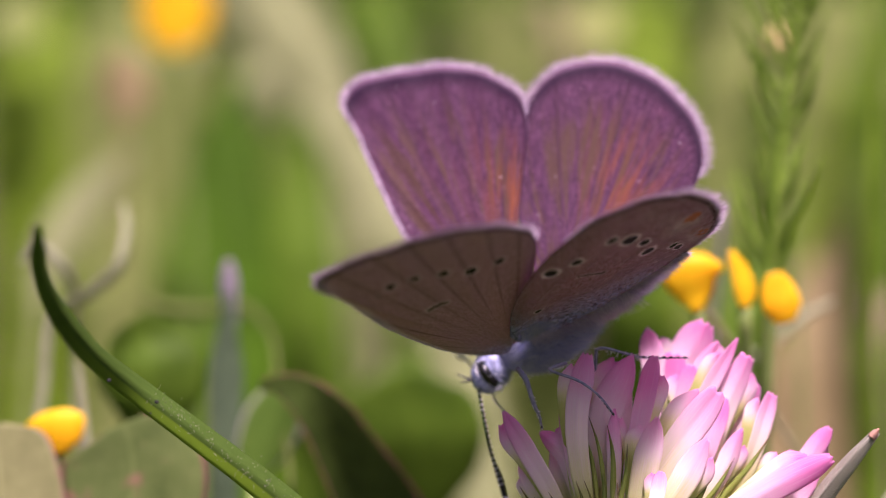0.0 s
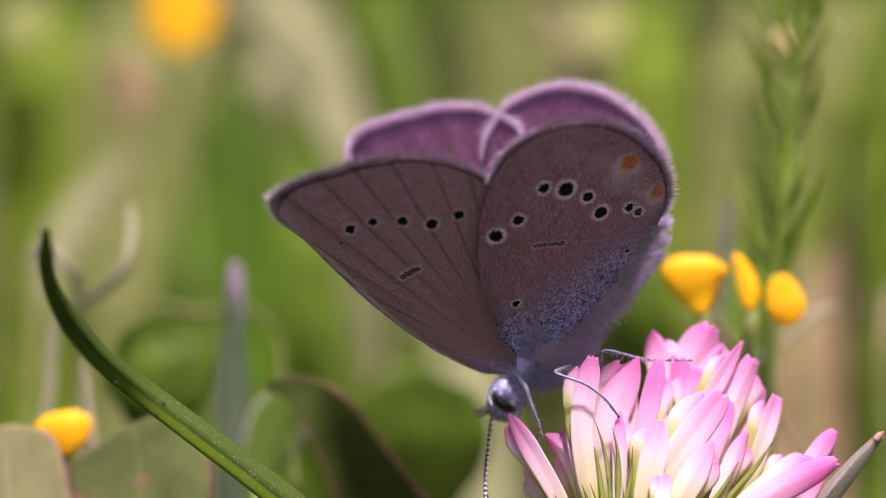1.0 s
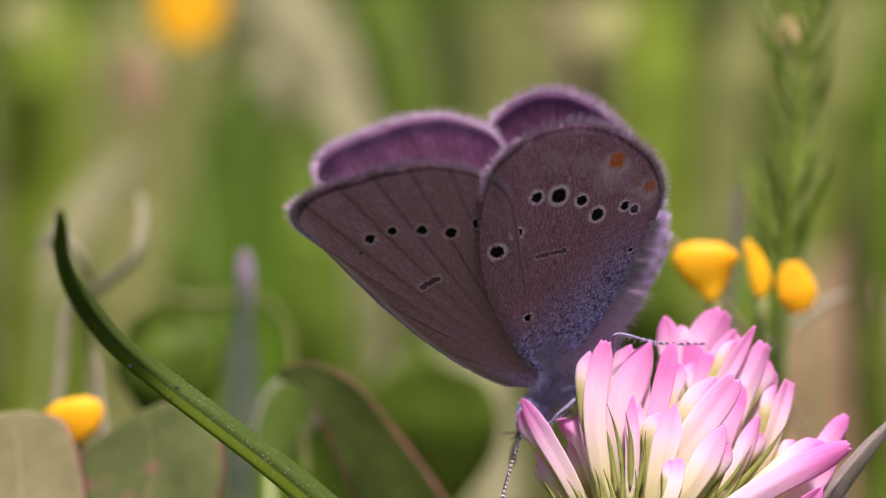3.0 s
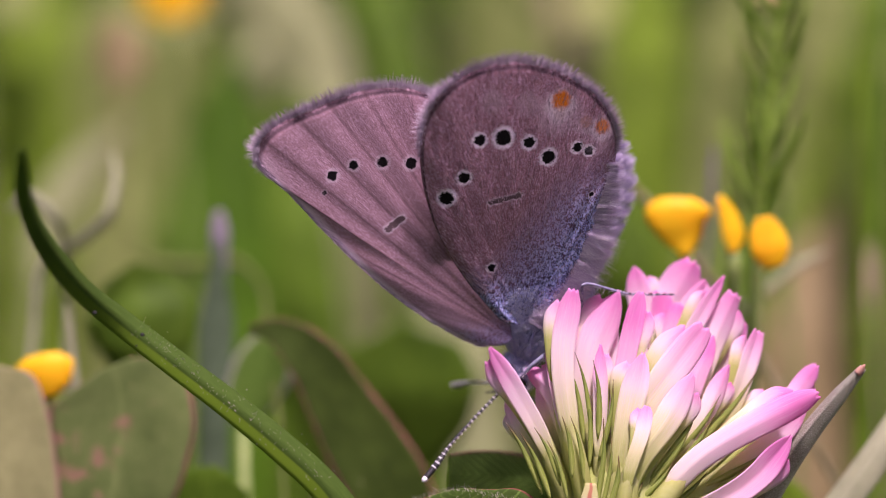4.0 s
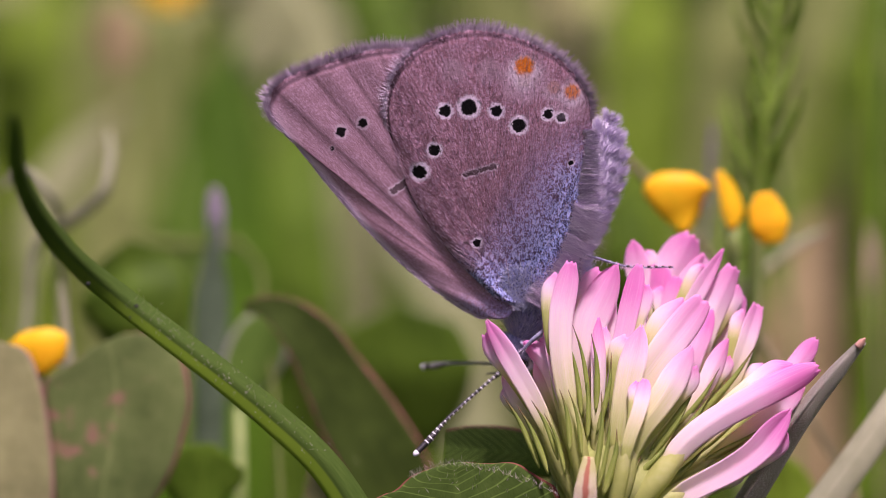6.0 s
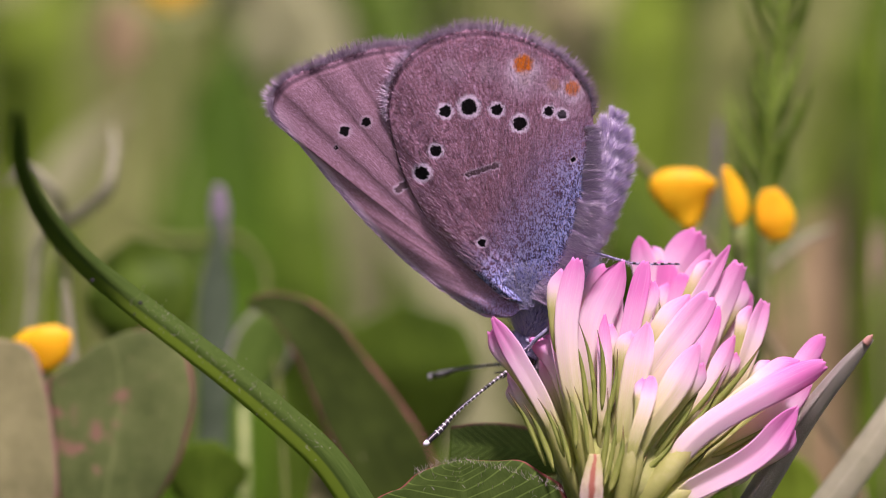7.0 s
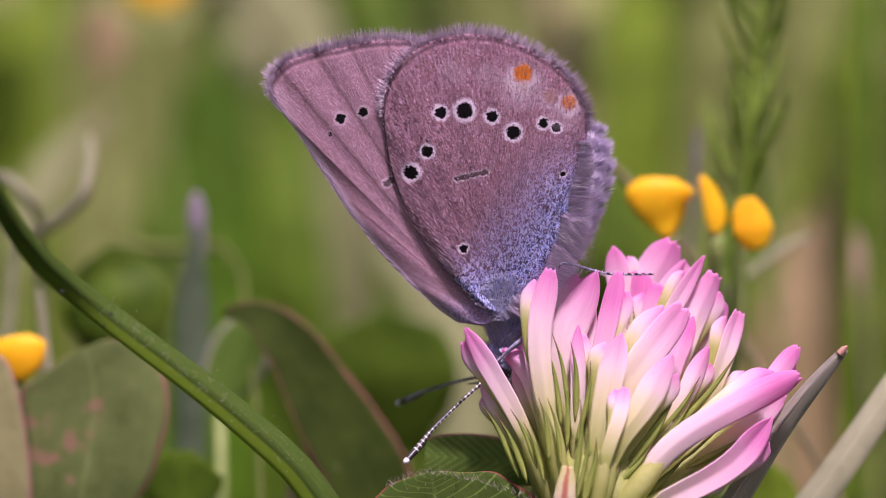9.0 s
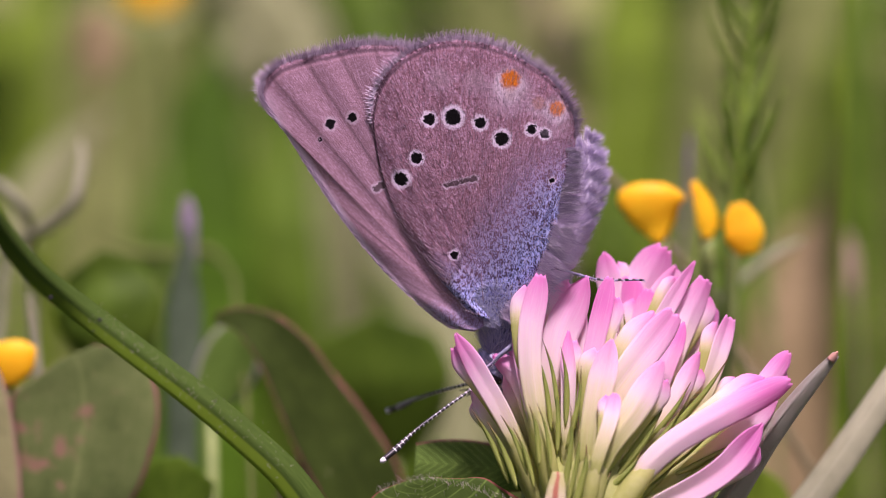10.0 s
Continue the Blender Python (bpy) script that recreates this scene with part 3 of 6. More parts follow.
MEADOW = island_mix("meadow_grass", (0.105, 0.22, 0.020), (0.32, 0.49, 0.09), 0.5, 0.55)
MEADOW_DRY = island_mix("meadow_straw", (0.34, 0.29, 0.17), (0.55, 0.50, 0.34), 0.6, 0.4)
meadow("meadow_grass", 3000, 0.40, 3.5, 0.06, 0.30, 0.006, MEADOW, "soft green meadow grass behind the clover", 3)
# Unseen below the view; added so the floor bounces less light onto the wings.
meadow("undergrowth", 3600, 0.0, 0.0, 0.03, 0.085, 0.006, island_mix("undergrowth", (0.03, 0.055, 0.008), (0.11, 0.14, 0.03), 0.5, 0.3), "unseen low dense grass added under the clover to cut bounce light", 9, around=0.36)


def wide_meadow(count, seed):
    """Grass all round, beyond the plants near the clover."""
    rng = random.Random(seed)
    verts, faces = [], []
    while len(verts) < count * 9:
        r, q = 0.27 * (9.0 / 0.27) ** rng.random(), rng.uniform(0, 2 * math.pi)
        x, y = r * math.cos(q), r * math.sin(q)
        if y > 0 and abs(x) < 0.34 * y + 0.08:
            continue
        h, w = rng.uniform(0.05, 0.22), rng.uniform(0.003, 0.007) * (0.6 + 0.5 * r)
        turn, lean, way = rng.random() * 3.14, rng.gauss(0, 0.3), rng.random() * 6.28
        i = len(verts)
        for f in (0.0, 0.55, 1.0):
            cx, cy, cz = x + h * lean * f * f * math.cos(way), y + h * lean * f * f * math.sin(way), h * f
            ww = w * (1 - f * f) + 0.0003
            verts += [(cx - ww * math.cos(turn), cy - ww * math.sin(turn), cz), (cx + 0.3 * ww * math.sin(turn), cy - 0.3 * ww * math.cos(turn), cz), (cx + ww * math.cos(turn), cy + ww * math.sin(turn), cz)]
        for k in (3, 6):
            faces += [(i + k - 3, i + k - 2, i + k + 1, i + k), (i + k - 2, i + k - 1, i + k + 2, i + k + 1)]
    me = bpy.data.meshes.new("surrounding_grass")
    me.from_pydata(verts, [], faces)
    me.materials.append(MEADOW)
    return tagged(new("surrounding_grass", me), "green meadow grass all round the clover", "grass", kind="stuff")


wide_meadow(24000, 6)
meadow("dry_stalks", 700, 0.40, 3.5, 0.08, 0.30, 0.004, MEADOW_DRY, "straw-coloured dry stalks among the grass", 5)


def herbs(count, seed):
    """Small rounded leaves on thin stalks, turned every way, scattered through the grass behind."""
    rng = random.Random(seed)
    verts, faces = [], []
    for _ in range(count):
        d = 0.28 * (1.3 / 0.28) ** rng.random()
        x = rng.uniform(-0.30, 0.30) * d
        z = max(0.012, 0.15 - 0.176 * d + rng.uniform(-0.15, 0.13) * d)
        size = rng.uniform(0.006, 0.016) * (0.6 + d)
        turn = Matrix.Rotation(rng.uniform(-1.5, 1.5), 3, "Y") @ Matrix.Rotation(rng.uniform(-1.2, 0.6), 3, "X") @ Matrix.Rotation(rng.uniform(-0.7, 0.7), 3, "Z")
        thin = rng.uniform(0.25, 0.75)
        c = Vector((x, d, z))
        i = len(verts)
        outline = [turn @ Vector((math.sin(2 * math.pi * k / 10) * 0.5 * thin, 0.12 * abs(math.sin(2 * math.pi * k / 10)) * thin, -math.cos(2 * math.pi * k / 10) * 0.5)) for k in range(10)]
        verts += [c + o * size for o in outline]
        faces += [(i, i + 1, i + 2, i + 3, i + 4, i + 5), (i, i + 5, i + 6, i + 7, i + 8, i + 9)]
        b = verts[i]
        i = len(verts)
        verts += [b, b + Vector((0.0007, 0, 0)), Vector((b.x + 0.0007, b.y, 0)), Vector((b.x, b.y, 0))]
        faces.append((i, i + 1, i + 2, i + 3))
    me = bpy.data.meshes.new("meadow_herbs")
    me.from_pydata(verts, [], faces)
    me.materials.append(island_mix("meadow_herb", (0.09, 0.17, 0.015), (0.42, 0.45, 0.16), 0.5, 0.45))
    return tagged(new("meadow_herbs", me), "small mixed green leaves among the grass", "leaves", kind="stuff")


herbs(800, 12)


# ---- blurred plants behind ----
def grass(name, label, pts, widths, material, fold=0.3, thick=0.15, face=(0, 0, 1), category="grass", group="", twist=0.0, part_name="leaf_blade", n=36, cup=0.0):
    """A blade of grass or stalk with its foot on the ground."""
    foot = pts[0]
    ob = thing(name, foot, label, category, group)
    bm = bmesh.new()
    blade(bm, pts, widths, face, fold, thick, n=n, twist=twist, cup=cup)
    part(part_name, bm, material, ob)
    bm = bmesh.new()
    line = [Vector(p) + Vector((0, 0, 0.06)) for p in smooth_line(pts, n)]
    tube(bm, line[: int(n * 0.9)], [max(widths) * 0.03 + 0.03, max(widths) * 0.02 + 0.03, 0.02], 6, n)
    part("midrib", bm, material, ob)
    return ob


def foot(x, z, slope=0.0):
    """The point of the ground below the place (x, z) in the working axes."""
    tilt = radians(10)
    # height above ground: 150 mm + y cos + z sin (z is negative ahead)
    return (x, (-150 - z * math.sin(tilt)) / math.cos(tilt), z)


BACK = "grass blades behind the clover"
# blades and stalks, foot first
grass("grass_plant", "broad deep green pointed leaf out of focus", [foot(-27.0, -235), (-27.01, -26.70, -235), (-27.34, -10.30, -239), (-27.14, 4.02, -243), (-26.52, 15.47, -247), (-25.79, 26.27, -251)], [14.97, 14.97, 15.61, 13.70, 8.92, 0.89], DEEP_GRASS, group=BACK, fold=0.06)
grass("grass_plant", "bright green upright grass blade", [foot(-16.5, -255), (-16.52, -31.73, -255), (-17.13, -11.16, -259), (-18.25, 2.92, -263), (-19.11, 12.38, -267), (-19.76, 23.58, -271)], [9.68, 9.68, 9.68, 8.64, 7.60, 2.77], GRASS, group=BACK, fold=0.06)
grass("grass_plant", "pale hazy green leaning grass blade", [foot(4.0, -222), (3.97, -31.24, -222), (3.31, -18.32, -226), (1.00, -8.04, -230), (-5.33, 4.50, -234), (-10.58, 14.26, -238), (-16.01, 24.34, -242), (-22.94, 34.75, -246)], [5.72, 5.72, 6.02, 6.32, 6.32, 6.02, 6.02, 5.42], HAZY, group=BACK, fold=0.06)
grass("grass_plant", "broad soft olive grass blade", [foot(-41.7, -270), (-41.65, -26.28, -270), (-43.01, -0.67, -274), (-44.77, 10.63, -278), (-43.89, 22.25, -282), (-42.18, 34.20, -286)], [12.44, 12.44, 12.44, 10.98, 9.52, 4.39], GRASS_SOFT, group=BACK, fold=0.06)
grass("grass_plant", "yellow-green grass blade out of focus", [foot(-55.0, -280), (-54.96, -27.25, -280), (-55.75, 3.16, -284), (-58.09, 18.82, -288), (-58.11, 30.16, -292), (-57.30, 40.21, -296)], [12.91, 12.91, 12.91, 12.15, 11.39, 7.59], GRASS_BRIGHT, group=BACK, fold=0.06)
grass("grass_plant", "soft olive leaning grass blade out of focus", [foot(-55.6, -300), (-55.63, -12.93, -300), (-54.73, 15.74, -304), (-52.11, 28.47, -308), (-46.86, 42.38, -312)], [12.20, 12.20, 12.20, 10.57, 7.32], GRASS_SOFT, group=BACK, fold=0.06)
grass("grass_plant", "thin pale dry grass blade across the meadow", [foot(24.1, -290), (24.06, -20.36, -290), (22.40, 11.24, -294), (19.88, 25.93, -298), (14.41, 39.38, -302)], [2.36, 2.36, 2.83, 3.14, 2.04], HAZY, group=BACK, fold=0.06)
grass("grass_plant", "golden leaning grass blade out of focus", [foot(41.1, -250), (41.07, -17.55, -250), (44.49, 6.27, -254), (49.38, 21.05, -258), (55.12, 34.17, -262)], [3.12, 3.12, 3.39, 3.39, 2.03], GRASS_BRIGHT, group=BACK, fold=0.06)
grass("grass_plant", "green leaning grass blade out of focus", [foot(-6.1, -270), (-6.15, -18.96, -270), (-6.98, 10.47, -274), (-9.35, 22.69, -278), (-14.07, 38.30, -282)], [4.39, 4.39, 4.68, 4.39, 2.93], DEEP_GRASS, group=BACK, fold=0.06)
grass("grass_plant", "green leaning grass blade", [foot(-1.7, -260), (-1.69, -18.26, -260), (-4.58, 10.09, -264), (-6.10, 23.32, -268), (-8.41, 32.52, -272), (-10.78, 38.99, -276)], [8.46, 8.46, 8.46, 7.75, 7.05, 4.23], GRASS, group=BACK, fold=0.06)
grass("grass_plant", "soft green broad grass blade", [foot(12.7, -320), (12.67, -22.47, -320), (12.39, 12.39, -324), (11.65, 30.32, -328), (10.44, 45.10, -332)], [18.22, 18.22, 18.22, 17.35, 13.01], GRASS_SOFT, group=BACK, fold=0.06)
grass("grass_plant", "straw-green leaning grass blade out of focus", [foot(21.7, -290), (21.70, -20.36, -290), (20.41, 11.24, -294), (18.26, 27.55, -298), (14.41, 41.02, -302)], [4.72, 4.72, 4.72, 4.32, 3.14], GRASS_DRY, group=BACK, fold=0.06)
grass("grass_plant", "broad yellow-green grass blade", [foot(25.6, -265), (25.58, -32.98, -265), (25.96, -4.30, -269), (25.98, 14.14, -273), (26.74, 25.61, -277), (27.12, 38.17, -281)], [10.06, 10.06, 10.06, 10.06, 9.70, 7.18], GRASS_BRIGHT, group=BACK, fold=0.06)
grass("grass_plant", "pale straw-green grass blade out of focus", [foot(34.0, -275), (34.00, -26.77, -275), (35.25, 3.10, -279), (37.14, 18.49, -283), (39.37, 29.65, -287), (43.08, 39.53, -291)], [5.96, 5.96, 6.71, 7.08, 6.71, 4.47], GRASS_SOFT, group=BACK, fold=0.06)
grass("grass_plant", "soft green grass blade out of focus", [foot(47.1, -265), (47.13, -32.98, -265), (48.57, -0.66, -269), (49.29, 17.84, -273), (50.39, 37.62, -277)], [12.21, 12.21, 12.21, 10.78, 7.18], GRASS_SOFT, group=BACK, fold=0.06)
grass("grass_plant", "green grass blade out of focus", [foot(49.8, -240), (49.84, -10.35, -240), (50.34, 9.33, -244), (50.83, 22.93, -248), (51.99, 34.23, -252)], [5.21, 5.21, 5.21, 4.88, 3.25], GRASS, group=BACK, fold=0.06)
grass("grass_plant", "olive green grass blade out of focus", [foot(37.0, -250), (37.01, -37.89, -250), (37.26, -17.84, -254), (37.49, -4.13, -258), (37.36, 4.33, -262)], [11.52, 11.52, 11.52, 10.17, 3.39], GRASS, group=BACK, fold=0.06)
grass("grass_plant", "withered brown grass out of focus", [foot(42.7, -240), (42.68, -36.37, -240), (44.06, -21.10, -244), (46.80, -8.00, -248), (48.92, 1.43, -252), (50.39, 8.40, -256)], [17.57, 17.57, 17.57, 15.62, 11.71, 3.25], WITHERED, group=BACK, fold=0.06, face=(0, 0.7, 1))
grass("grass_plant", "withered brown grass out of focus", [foot(42.0, -300), (41.97, -37.33, -300), (41.70, -21.35, -304), (45.59, -9.94, -308), (50.41, 0.08, -312)], [12.20, 12.20, 12.20, 12.20, 3.25], WITHERED, group=BACK, fold=0.06, face=(0, 0.7, 1))
grass("grass_plant", "broad pale green leaning grass blade out of focus", [foot(-5.3, -305), (-5.29, -29.69, -305), (-11.23, 1.76, -309), (-16.46, 18.75, -313), (-22.69, 32.74, -317), (-33.42, 52.30, -321)], [12.40, 12.40, 12.40, 14.06, 14.88, 13.23], HAZY, group=BACK, fold=0.06)
grass("grass_plant", "broad pale olive grass blade out of focus", [foot(-40.5, -315), (-40.48, -22.12, -315), (-41.86, 12.19, -319), (-43.26, 28.11, -323), (-42.91, 47.96, -327)], [13.66, 13.66, 14.52, 15.37, 13.66], GRASS_SOFT, group=BACK, fold=0.06)
grass("golden_stalk", "thin golden dry grass stalk", [foot(27.9, -140), (27.61, -5.95, -138), (28.2, 5.35, -140), (28.8, 15.44, -142), (29.44, 23.46, -144)], [0.6, 0.6, 0.55, 0.5, 0.3], GRASS_BRIGHT, fold=0.6, category="grass")
grass("spike_leaf", "blue-green spike-shaped upright leaf", [foot(-14.9, -133), (-14.89, -7.84, -132), (-14.82, -3.54, -132), (-14.71, -0.5, -132), (-14.57, 2, -132)], [1.6, 2.0, 2.3, 1.3, 0.3], SPIKE, category="plant")
grass("lilac_tip", "thin lilac bud tip on a stalk", [foot(-14.6, -133.5), (-14.65, -4.3, -133.4), (-14.66, 0.76, -133.2), (-14.68, 2.56, -133), (-14.71, 4, -133)], [0.7, 0.7, 1.0, 1.2, 0.5], LILAC, category="plant")
grass("pale_tendril", "pale curled dry grass leaf", [foot(-26.2, -130), (-26.05, -4.19, -130), (-25.17, 0.74, -130), (-22.87, 1.96, -129), (-21.12, 3.53, -129), (-20.76, 5.5, -130), (-21.58, 7.67, -134)], [0.60, 0.60, 0.66, 0.96, 1.08, 1.02, 0.36], GRASS_PALE, category="grass", twist=1.5, n=40)
grass("pale_tendril", "pale curled dry grass leaf", [foot(-24.5, -132), (-24.67, -5.78, -134), (-24.85, -1.42, -134), (-25.17, 3.91, -130), (-26.4, 4.79, -130), (-27.63, 3.91, -130)], [0.54, 0.54, 0.54, 0.72, 0.84, 0.30], GRASS_PALE, category="grass", n=40)
grass("dry_twig", "beige bent dry stalk", [foot(-11.2, -132), (-11.42, -4.26, -132), (-13.24, -0.35, -142), (-15.4, 0.63, -146), (-17.97, 0.36, -146), (-20.54, 0.63, -146), (-22.92, 1.62, -146)], [0.3, 0.3, 0.4, 0.7, 0.7, 0.6, 0.3], GRASS_SOFT, category="stalk", n=40)
grass("dry_twig", "pale pinkish dry stalk", [foot(-21.8, -121), (-21.85, -6.53, -121), (-22.27, -3.25, -121), (-22.44, -1.94, -121)], [0.5, 0.5, 0.6, 0.3], GRASS_PALE, category="stalk")
grass("pale_stalk", "soft green slanting stalk", [foot(-6.4, -122), (-6.58, -11.87, -122), (-7.08, -8.57, -122), (-8.16, -6.11, -126), (-9.02, -4.07, -126)], [0.7, 0.7, 0.8, 0.8, 0.4], GRASS_SOFT, category="stalk")


def round_leaf(name, label, pts, widths, material, stalk_to, stalk_width=0.8, stalk_material=None, category="leaf", group="", cup=0.1, fold=0.12, face=(0, 0.15, 1), wave=0.0, n=30, m=10):
    """A broad leaf on a thin stalk that reaches the ground."""
    ob = thing(name, stalk_to, label, category, group)
    bm = bmesh.new()
    blade(bm, pts, widths, face, fold, 0.16, n=n, m=m, cup=cup, wave=wave)
    part("leaf_blade", bm, material, ob)
    bm = bmesh.new()
    a, b = Vector(stalk_to), Vector(pts[0])
    tube(bm, [a, a.lerp(b, 0.5) + Vector((0.6, 0, -1.0)), b], [stalk_width * 0.6, stalk_width * 0.5, stalk_width * 0.4])
    part("stalk", bm, stalk_material or STEM, ob)
    return ob


# leaves
round_leaf("round_leaf", "deep green rounded leaf out of focus", [(-1.97, -14.41, -148), (-2.35, -11.92, -147), (-2.73, -8.67, -146), (-3.13, -5.9, -146), (-3.32, -3.92, -146)], [3, 8.2, 10, 8.6, 0.5], ROUND_LEAF, foot(-1.8, -150))
round_leaf("round_leaf", "mid-green rounded leaf out of focus", [(-20.52, -7.18, -133), (-20.01, -5.33, -132), (-19.65, -2.83, -132), (-19.98, -0.69, -133), (-20.16, 0.58, -133)], [2, 6, 7, 5, 0.4], ROUND_LEAF, foot(-19.8, -134))
round_leaf("small_leaf", "bright green small leaf with a pale rim", [(-12.63, -9.68, -128), (-12.28, -7.95, -128), (-11.59, -6.21, -128), (-10.9, -4.82, -128), (-10.2, -4.13, -128)], [1, 3.2, 3.8, 3, 0.4], leaf_material("rimmed_leaf", (0.09, 0.19, 0.03), (0.17, 0.29, 0.05), edge=(0.42, 0.42, 0.34), back=0.45, edge_at=0.09), foot(-12.4, -129))
round_leaf("small_leaf", "green rounded low leaf", [(-13.79, -14.93, -120), (-13.96, -13.63, -120), (-13.79, -12.33, -120), (-13.47, -11.19, -120)], [1.5, 4.5, 4.4, 0.5], GRASS, foot(-13.9, -121))
round_leaf("small_leaf", "dull green low leaf", [(-6.09, -17.17, -122), (-6.09, -15.18, -122), (-5.71, -13.42, -121), (-5.22, -12.11, -121)], [1.5, 4.5, 4.4, 0.5], CLOVER_GREY, foot(-6.1, -122))
round_leaf("curled_leaf", "dark green curled leaf with a red margin", [(-2.60, -15.28, -121.5), (-3.36, -12.88, -121.5), (-5.01, -10.01, -121.5), (-6.49, -7.48, -121.5), (-7.71, -5.44, -121.5), (-8.93, -4.12, -121.5), (-10.34, -3.36, -121.5), (-11.73, -3.33, -121.5)], [4.94, 4.94, 4.68, 3.89, 3.23, 2.50, 1.45, 0.53], CURLED, foot(-2.6, -122.5), fold=0.1, cup=-0.25, face=(0.25, 0.2, 1), n=44)
round_leaf("clover_leaflet", "grey-green clover leaflet with pink blotches and red rim", [(-19.47, -16.64, -116), (-19.06, -13.33, -116), (-18.52, -10.35, -116), (-18.37, -8.30, -116), (-18.43, -6.73, -116), (-18.68, -5.69, -116), (-18.93, -5.09, -116)], [2.83, 6.13, 7.71, 8.30, 7.86, 5.98, 2.20], CLOVER_LEAF, foot(-19.5, -117), group="clover leaflets", cup=0.02, fold=0.05, n=36, m=14)
round_leaf("clover_leaflet", "dull pale clover leaflet", [(-25.38, -16.18, -115), (-25.38, -13.06, -115), (-25.44, -10.26, -115), (-25.60, -8.08, -115), (-25.75, -6.58, -115), (-25.94, -5.58, -115), (-26.00, -5.05, -115)], [6.39, 7.48, 7.05, 6.61, 5.92, 4.37, 1.56], CLOVER_GREY, foot(-25.4, -116), group="clover leaflets", cup=0.02, fold=0.05, n=36, m=14)
round_leaf("clover_leaf", "small dark serrated clover leaf with pale ribs and red rim", [(5.92, -11.31, -108.6), (4.59, -10.81, -108.6), (2.97, -10.54, -108.6), (1.35, -10.42, -108.6), (0.06, -10.33, -108.6)], [1.18, 2.41, 2.65, 2.47, 1.88], RIBBED, foot(5.9, -109.6), group="clover leaflets", cup=0.05, fold=0.1, face=(0, 0.1, 1), n=36, m=12)
leaf = round_leaf("clover_leaf", "green clover leaf with a hairy red rim", [(0.87, -15.61, -103), (0.87, -13.66, -103), (0.73, -12.40, -103), (0.61, -11.48, -103), (0.50, -10.95, -103), (0.45, -10.56, -103)], [8.94, 10.33, 9.77, 7.12, 4.61, 0.84], HAIRY_LEAF, foot(0.9, -104), group="clover leaflets", cup=0.06, fold=0.02, n=34, m=14)
rng = random.Random(8)
bm = bmesh.new()
rim = smooth_line([(-1.80, -11.28, -102.9), (-0.95, -10.86, -102.9), (0.45, -10.55, -102.9), (1.84, -10.74, -102.9), (3.24, -11.13, -102.9), (4.63, -11.61, -102.9), (5.75, -12.14, -102.9)], 150)
for q in rim:
    q = Vector(q) + Vector((rng.gauss(0, 0.08), rng.gauss(-0.05, 0.04), rng.gauss(0, 0.1)))
    hair(bm, q, q + Vector((rng.gauss(-0.05, 0.14), 0.10 + 0.30 * rng.random(), rng.gauss(0.1, 0.12))), 0.016)
for _ in range(34):
    q = Vector(rim[rng.randrange(20, 130)]) + Vector((rng.uniform(-0.4, 0.4), rng.uniform(-1.3, -0.1), 0.15))
    hair(bm, q, q + Vector((rng.gauss(0, 0.12), 0.12 + 0.2 * rng.random(), 0.25)), 0.022)
part("hair_fringe", bm, LEAF_HAIR, leaf, "fine pale leaf hairs", kind="stuff")


# the long curved blade
def keeled():
    n = Nodes("keeled_blade_lit_edge", rough=0.55, spec=0.10, through=0.45)
    u, v, _ = n.split()
    grain = n.noise(1, 5, 0.7, "UV", (60, 30, 1))
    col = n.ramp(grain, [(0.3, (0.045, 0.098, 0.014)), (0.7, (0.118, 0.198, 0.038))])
    # Lower strip painted brighter, as if sun shone through it; fades towards the tip.
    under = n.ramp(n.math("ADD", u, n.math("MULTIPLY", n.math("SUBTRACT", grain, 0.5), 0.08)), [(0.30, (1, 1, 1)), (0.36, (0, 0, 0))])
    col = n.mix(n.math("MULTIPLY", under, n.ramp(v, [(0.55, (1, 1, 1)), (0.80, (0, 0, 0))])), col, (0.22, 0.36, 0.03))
    n.bump(n.noise(1, 4, 0.7, "UV", (70, 60, 1)), 0.4)
    return n.finish(col)


KEELED = keeled()

long_blade = thing("grass_plant", foot(-0.7, -104), "long curved dark green grass blade with a keel", "grass")
bm = bmesh.new()
path = [foot(-0.7, -104), (-2.36, -17.37, -103.5), (-3.88, -13.66, -103), (-5.94, -10.41, -102.4), (-8.39, -8.03, -101.8), (-10.81, -5.98, -101.2), (-13.21, -4.1, -100.7), (-15.7, -2.09, -100), (-17.60, 0.11, -97), (-18.58, 2.19, -94), (-18.75, 3.97, -91), (-18.40, 5.75, -88)]
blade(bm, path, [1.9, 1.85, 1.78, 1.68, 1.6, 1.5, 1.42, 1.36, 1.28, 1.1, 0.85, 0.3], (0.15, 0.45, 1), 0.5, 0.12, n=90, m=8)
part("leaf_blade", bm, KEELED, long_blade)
bm = bmesh.new()
for p, r in (((-14.74, -2.66, -99.2), 0.13), ((-16.95, -1.58, -98.6), 0.12), ((-15.05, -3.2, -99.3), 0.07)):
    bmesh.ops.create_icosphere(bm, subdivisions=1, radius=r, matrix=Matrix.Translation(p) @ Matrix.Diagonal((1, 0.8, 0.4, 1)))
part("speck", bm, BLACK, long_blade, "tiny dark specks")

# grey folded grass tip beside the flower and a pale stalk
tip = grass("folded_grass", "grey-green folded grass leaf with a reddish tip", [foot(12.8, -106), (14.4, -14.06, -105), (15.91, -11.46, -104.6), (17.93, -8.15, -104), (19.55, -6.01, -103.6), (20.93, -4.46, -103.5)], [1.4, 1.4, 1.3, 1.1, 0.85, 0.4], GRASS_GREY, fold=0.9, thick=0.2, face=(-0.4, 0.3, 1), n=40)
bm = bmesh.new()
